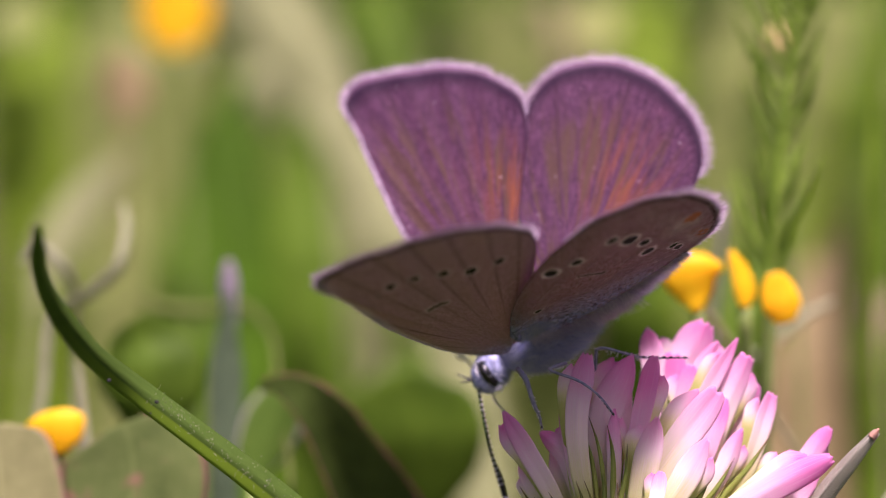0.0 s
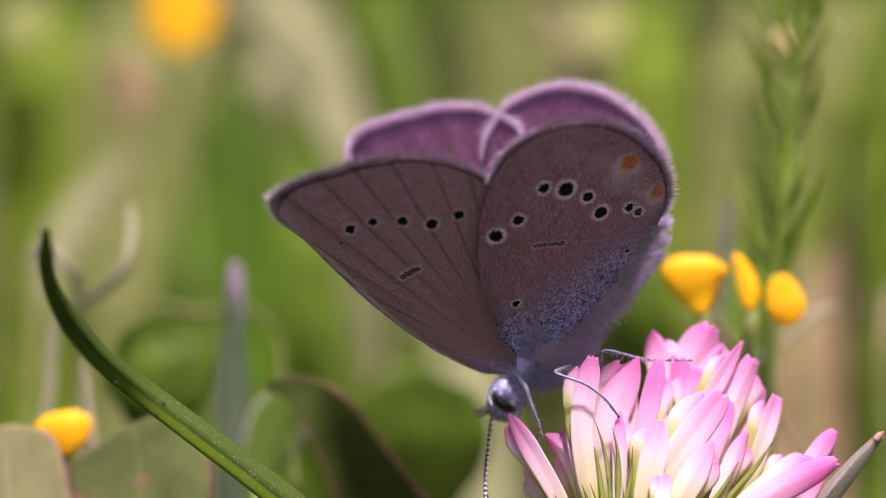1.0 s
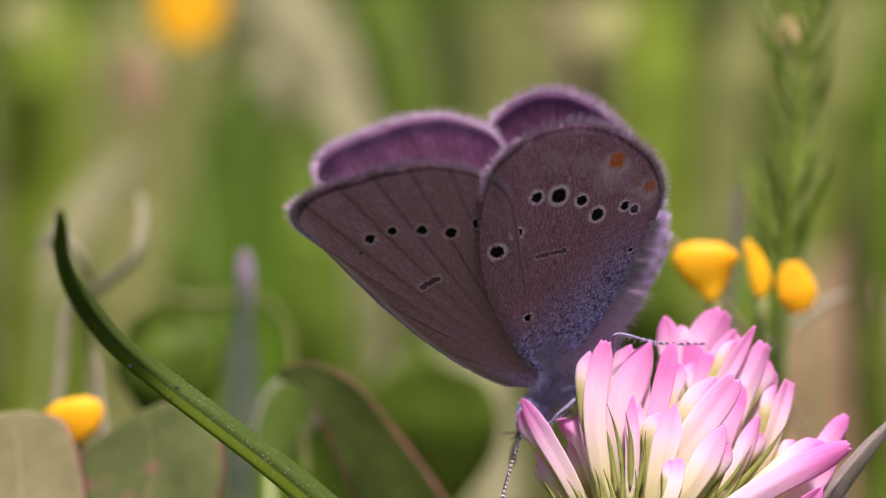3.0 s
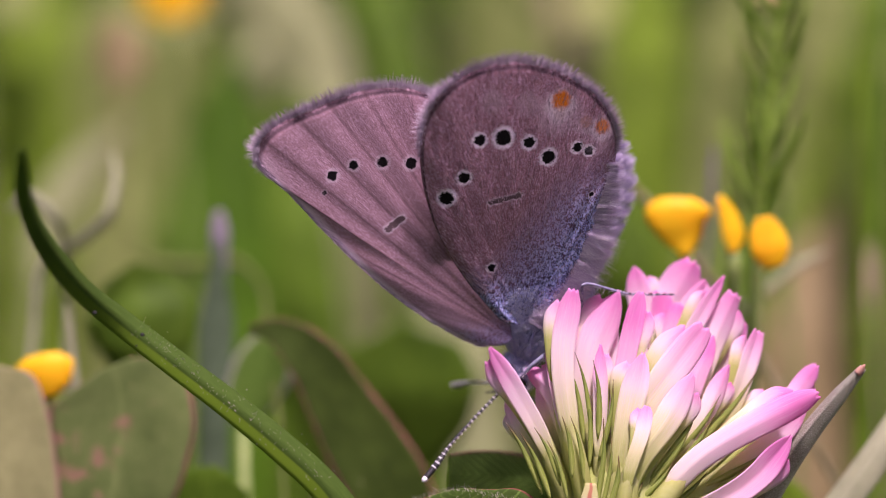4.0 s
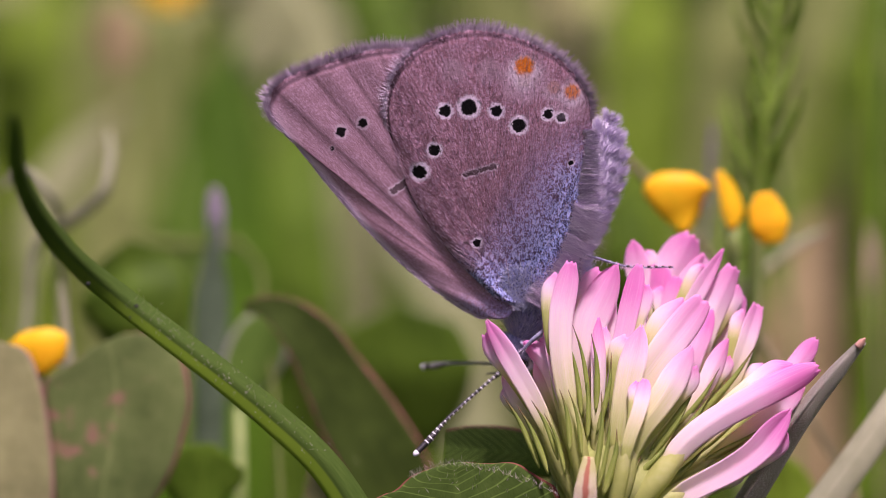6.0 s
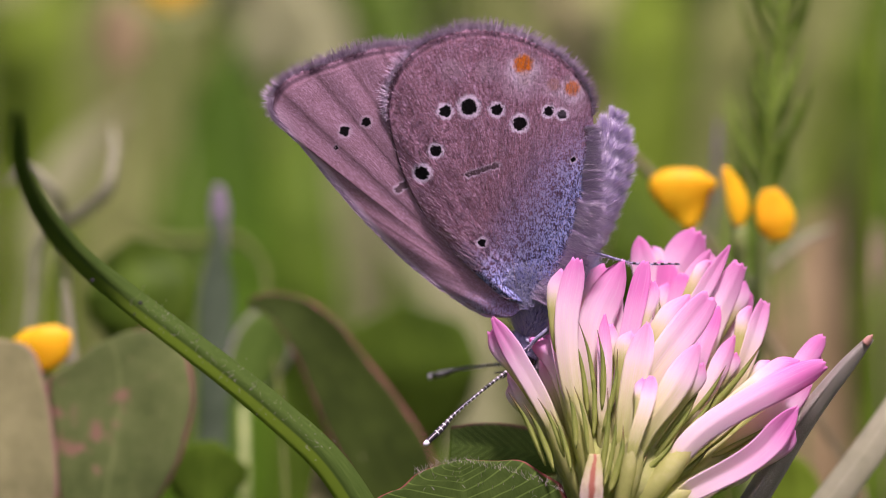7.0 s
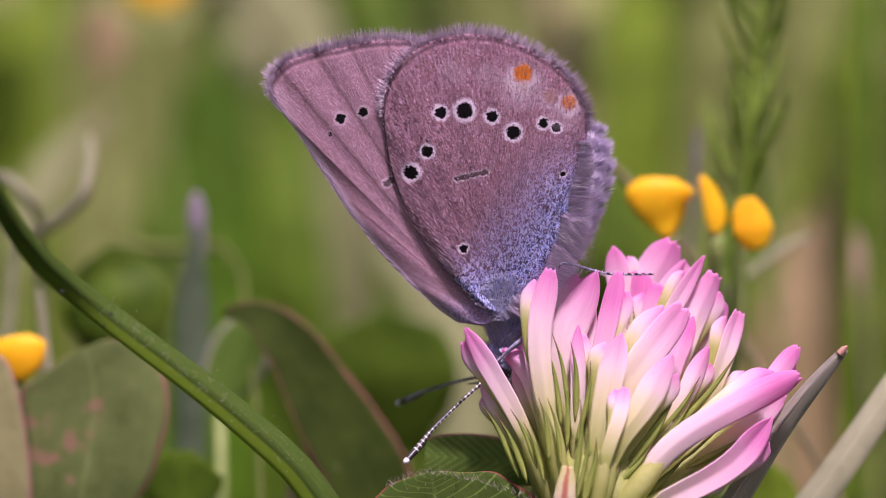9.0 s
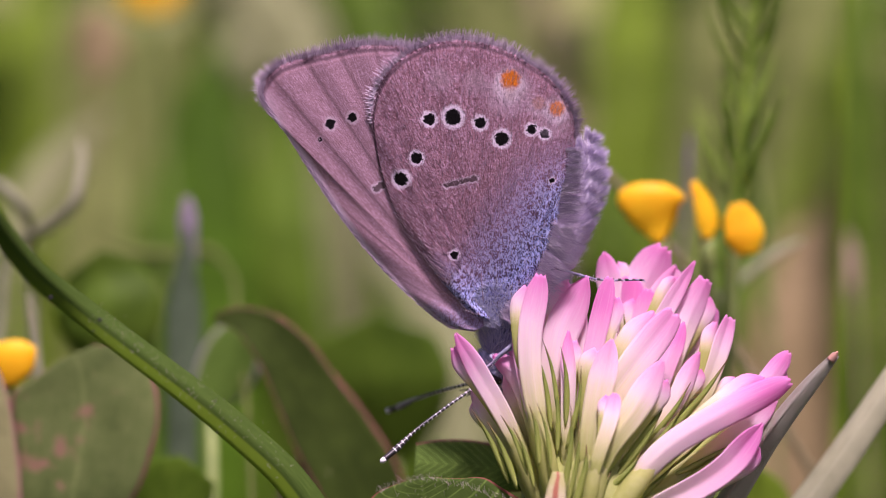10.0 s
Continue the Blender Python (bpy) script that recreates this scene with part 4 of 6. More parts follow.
blade(bm, [(20.61, -4.8, -103.45), (20.8, -4.57, -103.4), (21.03, -4.35, -103.4)], [0.42, 0.36, 0.08], (-0.4, 0.3, 1), 0.6, 0.16, n=8, m=4)
part("leaf_tip", bm, plain("reddish_tip", (0.40, 0.20, 0.15), (0.55, 0.32, 0.26)), tip, "reddish withered tip")
grass("grass_stalk", "thick pale cream-green grass stalk", [foot(17.9, -111), (19.86, -13.69, -110), (21.65, -11.3, -110), (23.74, -8.32, -110), (26.12, -4.74, -110)], [2.0, 1.9, 1.8, 1.7, 1.5], GRASS_PALE, fold=0.3, thick=0.4, face=(-0.3, 0.6, 1))
grass("grass_plant", "green low grass blade", [foot(20.5, -125), (20.71, -15.43, -124), (20.54, -13.75, -124), (20.2, -12.24, -124)], [4, 3.6, 2.8, 0.4], GRASS_BRIGHT, group=BACK)


# feathery sprig
def sprig():
    ob = thing("feathery_sprig", foot(18.9, -124.0), "green sprig with needle leaves along its stem", "plant")
    stem = [foot(18.9, -124.0), (18.35, -2.65, -124.0), (18.86, 3.73, -124.0), (19.54, 10.79, -124.0), (20.28, 16.91, -124.5), (20.87, 21.70, -124.9)]
    bm = bmesh.new()
    tube(bm, stem, [0.36, 0.33, 0.31, 0.27, 0.22, 0.16], 7, 40)
    part("stem", bm, SPRIG, ob)
    rng = random.Random(4)
    line = smooth_line(stem[1:], 34)
    for k, p in enumerate(line[2:]):
        for side in (-1, 1):
            a = Vector(p)
            w = Vector((side * (0.30 + 0.45 * rng.random()), 1.0 + 0.5 * rng.random(), rng.gauss(0, 0.5))).normalized()
            ln = 3.6 + 3.6 * rng.random()
            b = a + w * ln
            bm = bmesh.new()
            blade(bm, [a, a.lerp(b, 0.5) + Vector((side * 0.3, -0.2, 0)), b], [0.18, 0.32, 0.04], (rng.gauss(0, 0.5), 0.3, 1), 0.2, 0.08, n=7, m=2)
            part("needle_leaf", bm, SPRIG, ob)
    return ob


sprig()
bud = thing("withered_bud", foot(24.6, -150), "small orange-brown withered bud on a stalk", "bud")
bm = bmesh.new()
tube(bm, [foot(24.6, -150), (24.85, 1.67, -150), (23.45, 19.16, -150), (23.45, 20.15, -150)], [0.25, 0.22, 0.2, 0.2], 6)
part("stalk", bm, STEM, bud)
bm = bmesh.new()
tube(bm, [(23.45, 19.08, -150), (23.41, 19.57, -150), (23.45, 20.23, -150), (23.53, 20.8, -150)], [0.2, 0.7, 0.6, 0.1], 8)
part("bud_head", bm, plain("bud_brown", (0.55, 0.36, 0.15), (0.72, 0.50, 0.26)), bud)


# yellow flowers
def yellow_flower(label, petals, stalk, stalk_material=STEM):
    ob = thing("yellow_flower", stalk[0], label, "flower", "yellow flowers")
    bm = bmesh.new()
    tube(bm, stalk, [0.5, 0.45, 0.4], 7)
    part("stalk", bm, stalk_material, ob)
    for pts, widths, face in petals:
        bm = bmesh.new()
        blade(bm, pts, widths, (face[0], face[1] + 0.35, face[2]), 0.05, 0.15, n=16, m=8, cup=0.12)
        part("petal", bm, YELLOW, ob)
    return ob


yellow_flower("yellow trefoil flower with folded petals", [
    ([(13.80, 1.07, -118.9), (13.67, 1.80, -118.9), (13.43, 3.09, -118.6), (13.38, 3.96, -118.6), (13.41, 4.48, -118.9)], [0.4, 1.4, 2.9, 3.9, 3.6, 2.2], (0, 0, 1)),
    ([(14.00, 1.17, -119.5), (14.24, 1.97, -119.3), (14.41, 3.10, -119.1), (14.34, 3.91, -119.1), (14.19, 4.44, -119.5)], [0.4, 1.2, 1.5, 1.4, 0.6], (0.6, 0, 1))],
    [foot(14.3, -121.8), (14.40, -5.25, -121.8), (13.88, 1.07, -119.3)])
yellow_flower("narrow yellow trefoil petal seen edge-on", [
    ([(16.60, 1.26, -119.4), (16.67, 2.30, -119.4), (16.38, 3.44, -119.4), (15.80, 4.57, -119.4)], [0.5, 1.4, 1.2, 0.4], (0.3, 0, 1))],
    [foot(17.0, -121.8), (17.11, -5.25, -121.8), (16.68, 1.26, -119.7)])
yellow_flower("drooping yellow trefoil bud", [
    ([(18.31, 3.32, -118.9), (18.48, 2.44, -118.8), (18.72, 1.48, -118.7), (18.96, 0.42, -118.9)], [0.9, 2.0, 2.3, 1.2], (0, 0, 1)),
    ([(18.37, 3.21, -119.7), (18.28, 2.30, -119.5), (18.46, 1.33, -119.5), (18.82, 0.55, -119.7)], [0.6, 1.4, 1.4, 0.6], (-0.5, 0, 1))],
    [foot(18.5, -122.7), (18.33, -3.96, -122.7), (18.69, 3.27, -121.8)])
yellow_flower("yellow flower behind the clover leaflets", [
    ([(-23.1, -7.01, -118), (-23.06, -6.04, -117.8), (-23.12, -5.08, -117.8), (-23.23, -4.51, -118)], [1.0, 3.0, 3.4, 1.8], (0, 0, 1)),
    ([(-22.96, -6.72, -118.6), (-22.47, -5.81, -118.4), (-22.28, -5.1, -118.4), (-22.38, -4.73, -118.6)], [0.6, 1.2, 1.2, 0.5], (0.4, 0, 1))],
    [foot(-23.5, -120), (-23.23, -10.94, -119), (-23.18, -7.03, -118.4)])
yellow_flower("soft yellow flower far behind", [
    ([(-29.64, 26.3, -225), (-29.76, 28.14, -225), (-29.76, 30.6, -225), (-29.76, 33.05, -225), (-29.64, 34.59, -225)], [2.5, 7.0, 8.0, 7, 3], (0, 0, 1))],
    [foot(-28.8, -228), (-28.25, 2.52, -227), (-29.76, 26.7, -226)])
grass("pale_stalk", "pale pinkish dry stalk beside the yellow flowers", [foot(16.6, -134), (16.86, 0.76, -134), (17.15, 4.03, -134), (17.29, 6.39, -134), (17.37, 8.21, -134)], [0.3, 0.3, 0.38, 0.45, 0.2], LILAC, category="stalk")
grass("dry_twig", "thin brownish dry stalk", [foot(18.7, -126), (15.92, 0.03, -126), (13.87, 2.25, -126), (12.5, 4.13, -126), (11.14, 5.5, -126), (9.77, 6.7, -126)], [0.5, 0.5, 0.5, 0.5, 0.5, 0.3], GRASS_DRY, category="stalk", n=30)
grass("pale_stalk", "pale green slanting stalk", [foot(16.2, -134), (18.75, -2.87, -134), (20.93, -1.05, -134), (23.11, 0.58, -134), (24.56, 1.31, -134)], [0.5, 0.5, 0.5, 0.5, 0.2], GRASS_PALE, category="stalk", n=30)
grass("seed_head", "soft pinkish withered seed head", [foot(-31.6, -205), (-32.3, -8.79, -204), (-31.56, 16.27, -200), (-31.4, 19.55, -200), (-31.72, 22.28, -200), (-32.11, 23.92, -200)], [0.3, 0.3, 0.6, 5.0, 4.2, 0.8], plain("withered_tan", (0.20, 0.16, 0.07), (0.27, 0.21, 0.10)), category="plant")
grass("seed_head", "soft pinkish clover head out of focus", [foot(35.8, -170), (35.54, -9.17, -170), (35.07, -4.1, -170), (34.61, -0.41, -170), (34.38, 1.89, -170)], [0.3, 0.3, 0.35, 1.5, 0.5], plain("soft_pink", (0.30, 0.20, 0.15), (0.42, 0.30, 0.24)), category="plant")

grass("grass_plant", "pale hazy grass leaf out of focus", [foot(-41.4, -205), (-41.35, -25.51, -205), (-41.87, -3.34, -209), (-41.23, 4.10, -213), (-38.48, 9.47, -217), (-33.49, 15.34, -221)], [1.00, 1.00, 1.00, 3.89, 4.72, 0.56], HAZY, group=BACK)
grass("grass_plant", "pale dry grass leaf out of focus", [foot(-26.6, -270), (-26.38, -4.28, -267.3), (-27.55, 10.12, -264.6), (-26.56, 23.58, -264.6), (-21.72, 28.14, -267.3), (-15.3, 32.05, -270)], [2.7, 2.7, 3.38, 4.73, 4.32, 0.81], HAZY, group=BACK)
grass("grass_plant", "deep green grass leaf out of focus", [foot(-9, -202.5), (-7.86, -17.4, -201.2), (-6.18, -11.86, -199.8), (-3.49, -8.13, -201.2), (-1.32, -6.53, -202.5)], [5.4, 6.75, 8.1, 5.4, 0.81], ROUND_LEAF, group=BACK)
grass("grass_plant", "deep green grass leaf out of focus", [foot(19, -202.5), (18.87, -6.49, -201.2), (17.93, -0.49, -199.8), (17.78, 3.87, -201.2), (18.45, 7.74, -202.5)], [6.75, 8.1, 6.75, 4.59, 0.81], ROUND_LEAF, group=BACK)
rng = random.Random(77)
bm = bmesh.new()
mid_line = smooth_line([(-6.16, -9.87, -101.4), (-8.58, -7.68, -100.8), (-10.84, -5.73, -100.2), (-13.08, -3.97, -99.7), (-15.15, -2.26, -99.1)], 60)
for _ in range(170):
    q = Vector(mid_line[rng.randrange(60)]) + Vector((rng.gauss(0, 0.3), rng.gauss(0.05, 0.3), 0.15))
    hair(bm, q, q + Vector((rng.gauss(0, 0.05), 0.08, 0.08)), 0.03)
part("hair", bm, LEAF_HAIR, long_blade, "tiny pale hairs", kind="stuff")


# ---- clover flower ----
clover = thing("clover_flower", foot(8.2, -106), "pink and white clover flower head on a green stem", "flower")
bm = bmesh.new()
tube(bm, [foot(8.2, -106), (8.51, -24.69, -106), (8.36, -16.64, -106), (8.45, -13.19, -106)], [1.0, 0.95, 0.95, 1.1], 10, 20)
part("stem", bm, STEM, clover)
bm = bmesh.new()
tube(bm, [(8.42, -14.05, -105.4), (8.38, -12.9, -105.2), (8.75, -11.5, -105), (9.25, -10.0, -105.2), (9.5, -8.6, -105.6)], [1.1, 2.6, 3.4, 2.6, 0.7], 18, 22)
part("receptacle", bm, CORE, clover, "green swollen flower base")


def tooth(tip, root, width=0.35, bow=0.15, ob=None):
    """One pointed calyx tooth."""
    tip, root = Vector(tip), Vector(root)
    bm = bmesh.new()
    out = Vector((bow, 0.0, bow))
    root = root - Vector((0, 0, 0.35))
    blade(bm, [root, root.lerp(tip, 0.35) + out, root.lerp(tip, 0.7) + out * 1.1, tip], [0.08, width * 0.75, width * 0.85, width * 0.70, width * 0.5, width * 0.25, 0.02], (0, 0.1, 1), 0.30, 0.06, n=14, m=4, wave=0.3)
    part("calyx_tooth", bm, TOOTH, clover)


TIPS = {"point": (0.90, 0.66, 0.16), "round": (0.98, 0.86, 0.40), "blunt": (1.0, 0.92, 0.62)}


def floret(tip, mid, root, width, end="round", turn=0.0, material=None, bow=0.0):
    """One clover floret: a thin creased standard petal, a narrower inner petal beside it, in a pale calyx tube that runs to the flower base."""
    tip, mid, root = Vector(tip), Vector(mid), Vector(root)
    w, material = width * 0.88, material or PETAL
    face = Vector((turn, 0.1, 1)).normalized()
    rng = random.Random(round(tip.x * 97 + tip.y * 31))
    side = (tip - root).cross(face).normalized()
    base = Vector((8.1 + (root.x - 8.6) * 0.30, -13.4, root.z - 0.4))
    low = root.lerp(base, 0.17)
    bm = bmesh.new()
    blade(bm, [root.lerp(base, 0.34), low + face * 0.05, root, mid, mid.lerp(tip, 0.5) + side * bow, tip], [0.34 * w, 0.48 * w, 0.62 * w, 0.74 * w, 0.86 * w, 0.95 * w, 1.0 * w, *[f * w for f in TIPS[end]]], face, rng.uniform(0.12, 0.32) * rng.choice((-1, 1)), 0.05,
          n=38, m=12, rag=0.06 * w, cup=rng.uniform(0.0, 0.22), wave=0.07, twist=rng.uniform(-0.35, 0.35))
    ob = part("floret", bm, material, clover)
    back = face * 0.30
    lean = side * rng.choice((-1, 1)) * 0.34 * w
    bm = bmesh.new()
    blade(bm, [low - back, mid - back + lean, mid.lerp(tip, 0.45) - back + lean * 1.6, mid.lerp(tip, rng.uniform(0.60, 0.86)) - back + lean * 1.3], [0.6 * w, 0.86 * w, 0.80 * w, 0.30 * w], face, 0.12, 0.05, n=16, m=8, cup=0.2, rag=0.06 * w)
    part("inner_petal", bm, material, ob)
    way = root.lerp(mid, 0.8)
    behind = face * (0.36 * w + 0.12)
    bm = bmesh.new()
    tube(bm, [base, root.lerp(base, 0.5), root.lerp(way, 0.1) - behind * 0.9, root.lerp(way, 0.6) - behind, way - behind], [0.30, 0.26 * w + 0.16, 0.34 * w + 0.12, 0.36 * w, 0.28 * w, 0.16 * w, 0.02], 12, 26)
    part("calyx", bm, TUBE, ob, "pale yellow-green swollen calyx")
    return ob


# back row
floret((9.81, 0.56, -107.7), (10.09, -1.14, -107.6), (10.34, -4.62, -107.2), 1.49, "point", 0.1)
floret((12.93, 0.82, -107.9), (11.74, -1.28, -107.8), (10.66, -4.63, -107.4), 2.34, "round", 0.1)
floret((13.51, -0.15, -107.7), (12.30, -2.30, -107.5), (11.27, -4.62, -107.1), 1.25, "point", 0.3)
floret((11.19, -0.79, -107.4), (10.71, -2.88, -107.3), (10.37, -5.33, -106.9), 1.89, "blunt", -0.2, PETAL_DEEP)
floret((15.32, -2.29, -107.0), (14.66, -4.17, -106.9), (13.60, -7.05, -106.5), 1.41, "blunt", 0.2)
floret((18.98, -4.49, -105.6), (17.71, -6.10, -105.2), (15.10, -8.08, -104.9), 1.20, "round", 0.3, PETAL_DEEP)
floret((18.06, -6.71, -104.4), (16.52, -8.15, -104), (14.09, -9.95, -103.7), 1.47, "round", 0.2)
# middle row
floret((8.72, -0.68, -104.4), (7.44, -3.36, -104), (7.14, -7.00, -103.7), 2.04, "point", -0.2)
floret((9.79, -0.70, -103.8), (9.14, -3.34, -103.4), (8.50, -6.96, -103.1), 1.18, "round", -0.4, PETAL_DEEP)
floret((6.35, -0.56, -103.2), (5.85, -3.04, -102.8), (6.06, -6.92, -102.5), 1.40, "round", 0.1)
floret((5.02, -2.92, -103.5), (5.26, -4.72, -103.1), (5.66, -6.94, -102.8), 0.56, "point", 0.4, PETAL_DEEP)
floret((4.00, -4.57, -104), (4.89, -5.31, -103.6), (5.77, -7.25, -103.3), 1.24, "point", -0.1, PETAL_DEEP)
floret((2.14, -3.49, -103.8), (3.39, -5.58, -103.4), (4.78, -8.08, -103.1), 1.24, "point", -0.2)
floret((3.12, -6.07, -104.6), (3.98, -7.74, -104.2), (5.10, -9.69, -103.9), 1.30, "round", -0.4, PETAL_WHITE)
floret((14.28, 0.09, -106), (12.65, -2.55, -105.6), (9.80, -7.05, -104.5), 1.03, "point", 0.3)
floret((14.94, -0.84, -106.4), (13.85, -3.13, -106), (12.46, -6.37, -104.9), 1.56, "blunt", 0.2)
floret((13.66, -2.97, -105.4), (12.98, -4.53, -105), (11.95, -7.35, -104.7), 1.14, "point", 0.1, PETAL_DEEP)
floret((16.01, -2.75, -105.8), (15.32, -4.69, -105.4), (14.13, -7.52, -105.1), 1.20, "blunt", 0.4)
# between them
floret((7.05, -2.10, -104.8), (6.57, -4.50, -104.4), (6.60, -7.31, -104.1), 1.19, "point", 0.1)
floret((8.31, -1.62, -105), (8.11, -4.51, -104.6), (7.97, -7.32, -104.3), 1.31, "round", -0.1, PETAL_WHITE)
floret((11.24, -3.25, -104.2), (10.30, -5.60, -103.8), (9.20, -8.53, -103.5), 1.19, "point", 0.1, PETAL_DEEP)
floret((14.35, -4.45, -104.6), (13.50, -6.19, -104.2), (12.14, -8.56, -103.9), 1.19, "point", 0.2)
floret((4.60, -5.65, -104.8), (5.15, -7.33, -104.4), (5.87, -9.43, -104.1), 1.19, "point", -0.2, PETAL_WHITE)
floret((17.02, -5.67, -105), (15.77, -7.12, -104.6), (13.40, -9.16, -104.3), 1.20, "round", 0.2)
floret((12.07, -1.36, -107), (11.50, -3.44, -106.6), (10.61, -6.17, -106.3), 1.33, "round", 0.1)
floret((7.74, -3.34, -103.4), (7.76, -5.56, -103), (7.68, -8.33, -102.7), 0.95, "point", 0.2)
# front row
floret((12.93, -2.43, -103.2), (10.81, -5.13, -102.8), (8.73, -8.59, -102.5), 1.85, "blunt", 0.1, PETAL_WHITE)
floret((12.26, -4.74, -102.3), (11.00, -6.88, -101.9), (9.20, -9.61, -101.6), 1.61, "point", 0.15, PETAL_WHITE)
floret((9.81, -3.73, -102.8), (9.22, -5.94, -102.4), (8.69, -9.11, -102.1), 1.62, "point", -0.1, PETAL_WHITE)
floret((9.91, -6.32, -101.8), (9.65, -7.45, -101.4), (8.99, -9.43, -101.1), 0.88, "round", 0)
floret((18.55, -5.76, -102.6), (15.46, -7.23, -102.2), (11.49, -9.92, -101.9), 1.61, "round", -0.1, PETAL_DEEP)
floret((17.23, -7.90, -103), (15.61, -9.71, -102.6), (11.95, -11.90, -102.3), 1.62, "point", 0.2, PETAL_DEEP)
floret((15.45, -10.06, -103.4), (13.57, -11.28, -103), (11.30, -12.78, -102.7), 1.18, "round", 0.2, PETAL_WHITE)


for tip, root, width in (
    ((6.04, -4.17, -103.2), (6.84, -8.32, -102.6), 0.31),
    ((6.40, -3.69, -103.1), (7.20, -7.75, -102.5), 0.28),
    ((7.31, -4.10, -102.9), (7.52, -8.02, -102.3), 0.36),
    ((8.29, -5.03, -102.6), (7.52, -9.10, -102), 0.33),
    ((6.87, -5.56, -103), (7.11, -9.41, -102.4), 0.31),
    ((5.71, -6.85, -102.3), (6.18, -9.90, -101.7), 0.36),
    ((6.12, -6.84, -102.2), (6.78, -10.16, -101.6), 0.28),
    ((2.91, -7.18, -103.1), (4.75, -10.81, -102.5), 0.36),
    ((3.65, -7.73, -102.9), (5.16, -11.07, -102.3), 0.36),
    ((4.34, -7.43, -102.7), (5.65, -10.35, -102.1), 0.33),
    ((4.95, -8.03, -102.5), (5.97, -11.02, -101.9), 0.28),
    ((8.49, -8.74, -101.7), (7.78, -12.03, -101.1), 0.47),
    ((7.72, -6.87, -101.7), (7.29, -11.48, -101.1), 0.36),
    ((8.10, -7.69, -101.6), (7.50, -11.75, -101), 0.28),
    ((9.00, -8.25, -101.8), (8.26, -11.22, -101.2), 0.33),
    ((10.67, -2.37, -106.4), (10.44, -5.71, -105.8), 0.29),
    ((11.33, -3.09, -106.6), (10.58, -6.01, -106), 0.26),
    ((12.19, -1.80, -106.8), (11.81, -4.15, -106.2), 0.26),
    ((11.03, -3.87, -106.5), (10.68, -6.29, -105.9), 0.29),
    ((10.35, -3.43, -106.3), (10.26, -5.70, -105.7), 0.23),
    ((15.42, -4.58, -107.7), (11.79, -8.97, -107.1), 0.41),
    ((15.81, -4.74, -104.7), (12.16, -9.14, -104.1), 0.43),
    ((14.92, -4.40, -107.5), (12.20, -8.38, -106.9), 0.35),
    ((13.36, -6.96, -103.1), (10.59, -10.39, -102.5), 0.39),
    ((12.72, -6.17, -102.9), (10.15, -9.96, -102.3), 0.36),
    ((13.87, -5.90, -104.2), (11.12, -9.52, -103.6), 0.37),
    ((12.29, -7.22, -102.8), (9.73, -10.78, -102.2), 0.39),
    ((16.10, -8.75, -103.8), (13.04, -10.46, -103.2), 0.39),
    ((12.43, -8.89, -102.8), (10.56, -12.16, -102.2), 0.39),
    ((9.73, -10.07, -102), (8.08, -12.21, -101.4), 0.36),
    ((11.92, -9.86, -102.7), (8.75, -11.65, -102.1), 0.39),
    ((13.01, -9.75, -103), (10.16, -12.19, -102.4), 0.42),
    ((11.28, -9.14, -102.5), (9.01, -11.58, -101.9), 0.36),
    ((15.34, -9.24, -103.6), (12.73, -11.14, -103), 0.31)):
    tooth(tip, root, width)
bm = bmesh.new()
blade(bm, [(6.85, -13.25, -101), (6.88, -11.71, -100.7), (7, -10.78, -100.9), (7.08, -10.07, -101.2)], [1.1, 1.15, 1.0, 0.8, 0.5], (0, 0.1, 1), 0.05, 0.10, n=16, m=8)
part("bract", bm, BRACT, clover, "pale pinkish bract with a red streak")


# ---- butterfly ----
# body axes in mm: x to the tail, y to the back (where the closed wings rise), z to the near side; origin at the wing root
butterfly = new("butterfly")
butterfly.empty_display_size = 0.002
tagged(butterfly, "small mauve-brown butterfly with black eye spots feeding on clover", "butterfly")


def ring_body(sections, seg=16):
    """A body of rounded sections: x, centre y, half height, half depth."""
    bm = bmesh.new()
    rings = []
    for x, cy, h, d in sections:
        rings.append([bm.verts.new((x, cy + h * math.cos(q), d * math.sin(q))) for q in [2 * math.pi * j / seg for j in range(seg)]])
    for a, b in zip(rings, rings[1:]):
        for j in range(seg):
            bm.faces.new([a[j], a[(j + 1) % seg], b[(j + 1) % seg], b[j]]).smooth = True
    bm.faces.new(rings[0])
    bm.faces.new(list(reversed(rings[-1])))
    bmesh.ops.recalc_face_normals(bm, faces=bm.faces)
    return bm


THORAX = [(-1.8, -0.65, 0.45, 0.45), (-1.3, -0.75, 1.0, 0.95), (-0.4, -0.85, 1.35, 1.2), (0.8, -0.95, 1.45, 1.3), (2.0, -1.0, 1.3, 1.15), (2.9, -1.0, 1.0, 0.95), (3.4, -1.0, 0.7, 0.7)]
ABDOMEN = [(1.7, -0.80, 0.75, 0.7), (2.8, -1.0, 0.92, 0.8), (4.4, -1.12, 0.98, 0.85), (5.4, -1.14, 0.92, 0.8), (6.2, -1.02, 1.04, 0.82), (6.9, -1.0, 0.96, 0.75), (7.8, -0.82, 1.06, 0.72), (8.4, -0.72, 0.95, 0.62), (9.0, -0.5, 0.9, 0.55), (9.8, -0.25, 0.55, 0.35), (10.3, -0.1, 0.15, 0.12)]
HEAD = [(-3.75, -1.00, 0.25, 0.3), (-3.5, -0.97, 0.66, 0.62), (-2.9, -0.90, 0.97, 0.86), (-2.15, -0.78, 0.95, 0.86), (-1.5, -0.68, 0.62, 0.6)]
thorax = piece("thorax", ring_body(THORAX), BODY, butterfly)
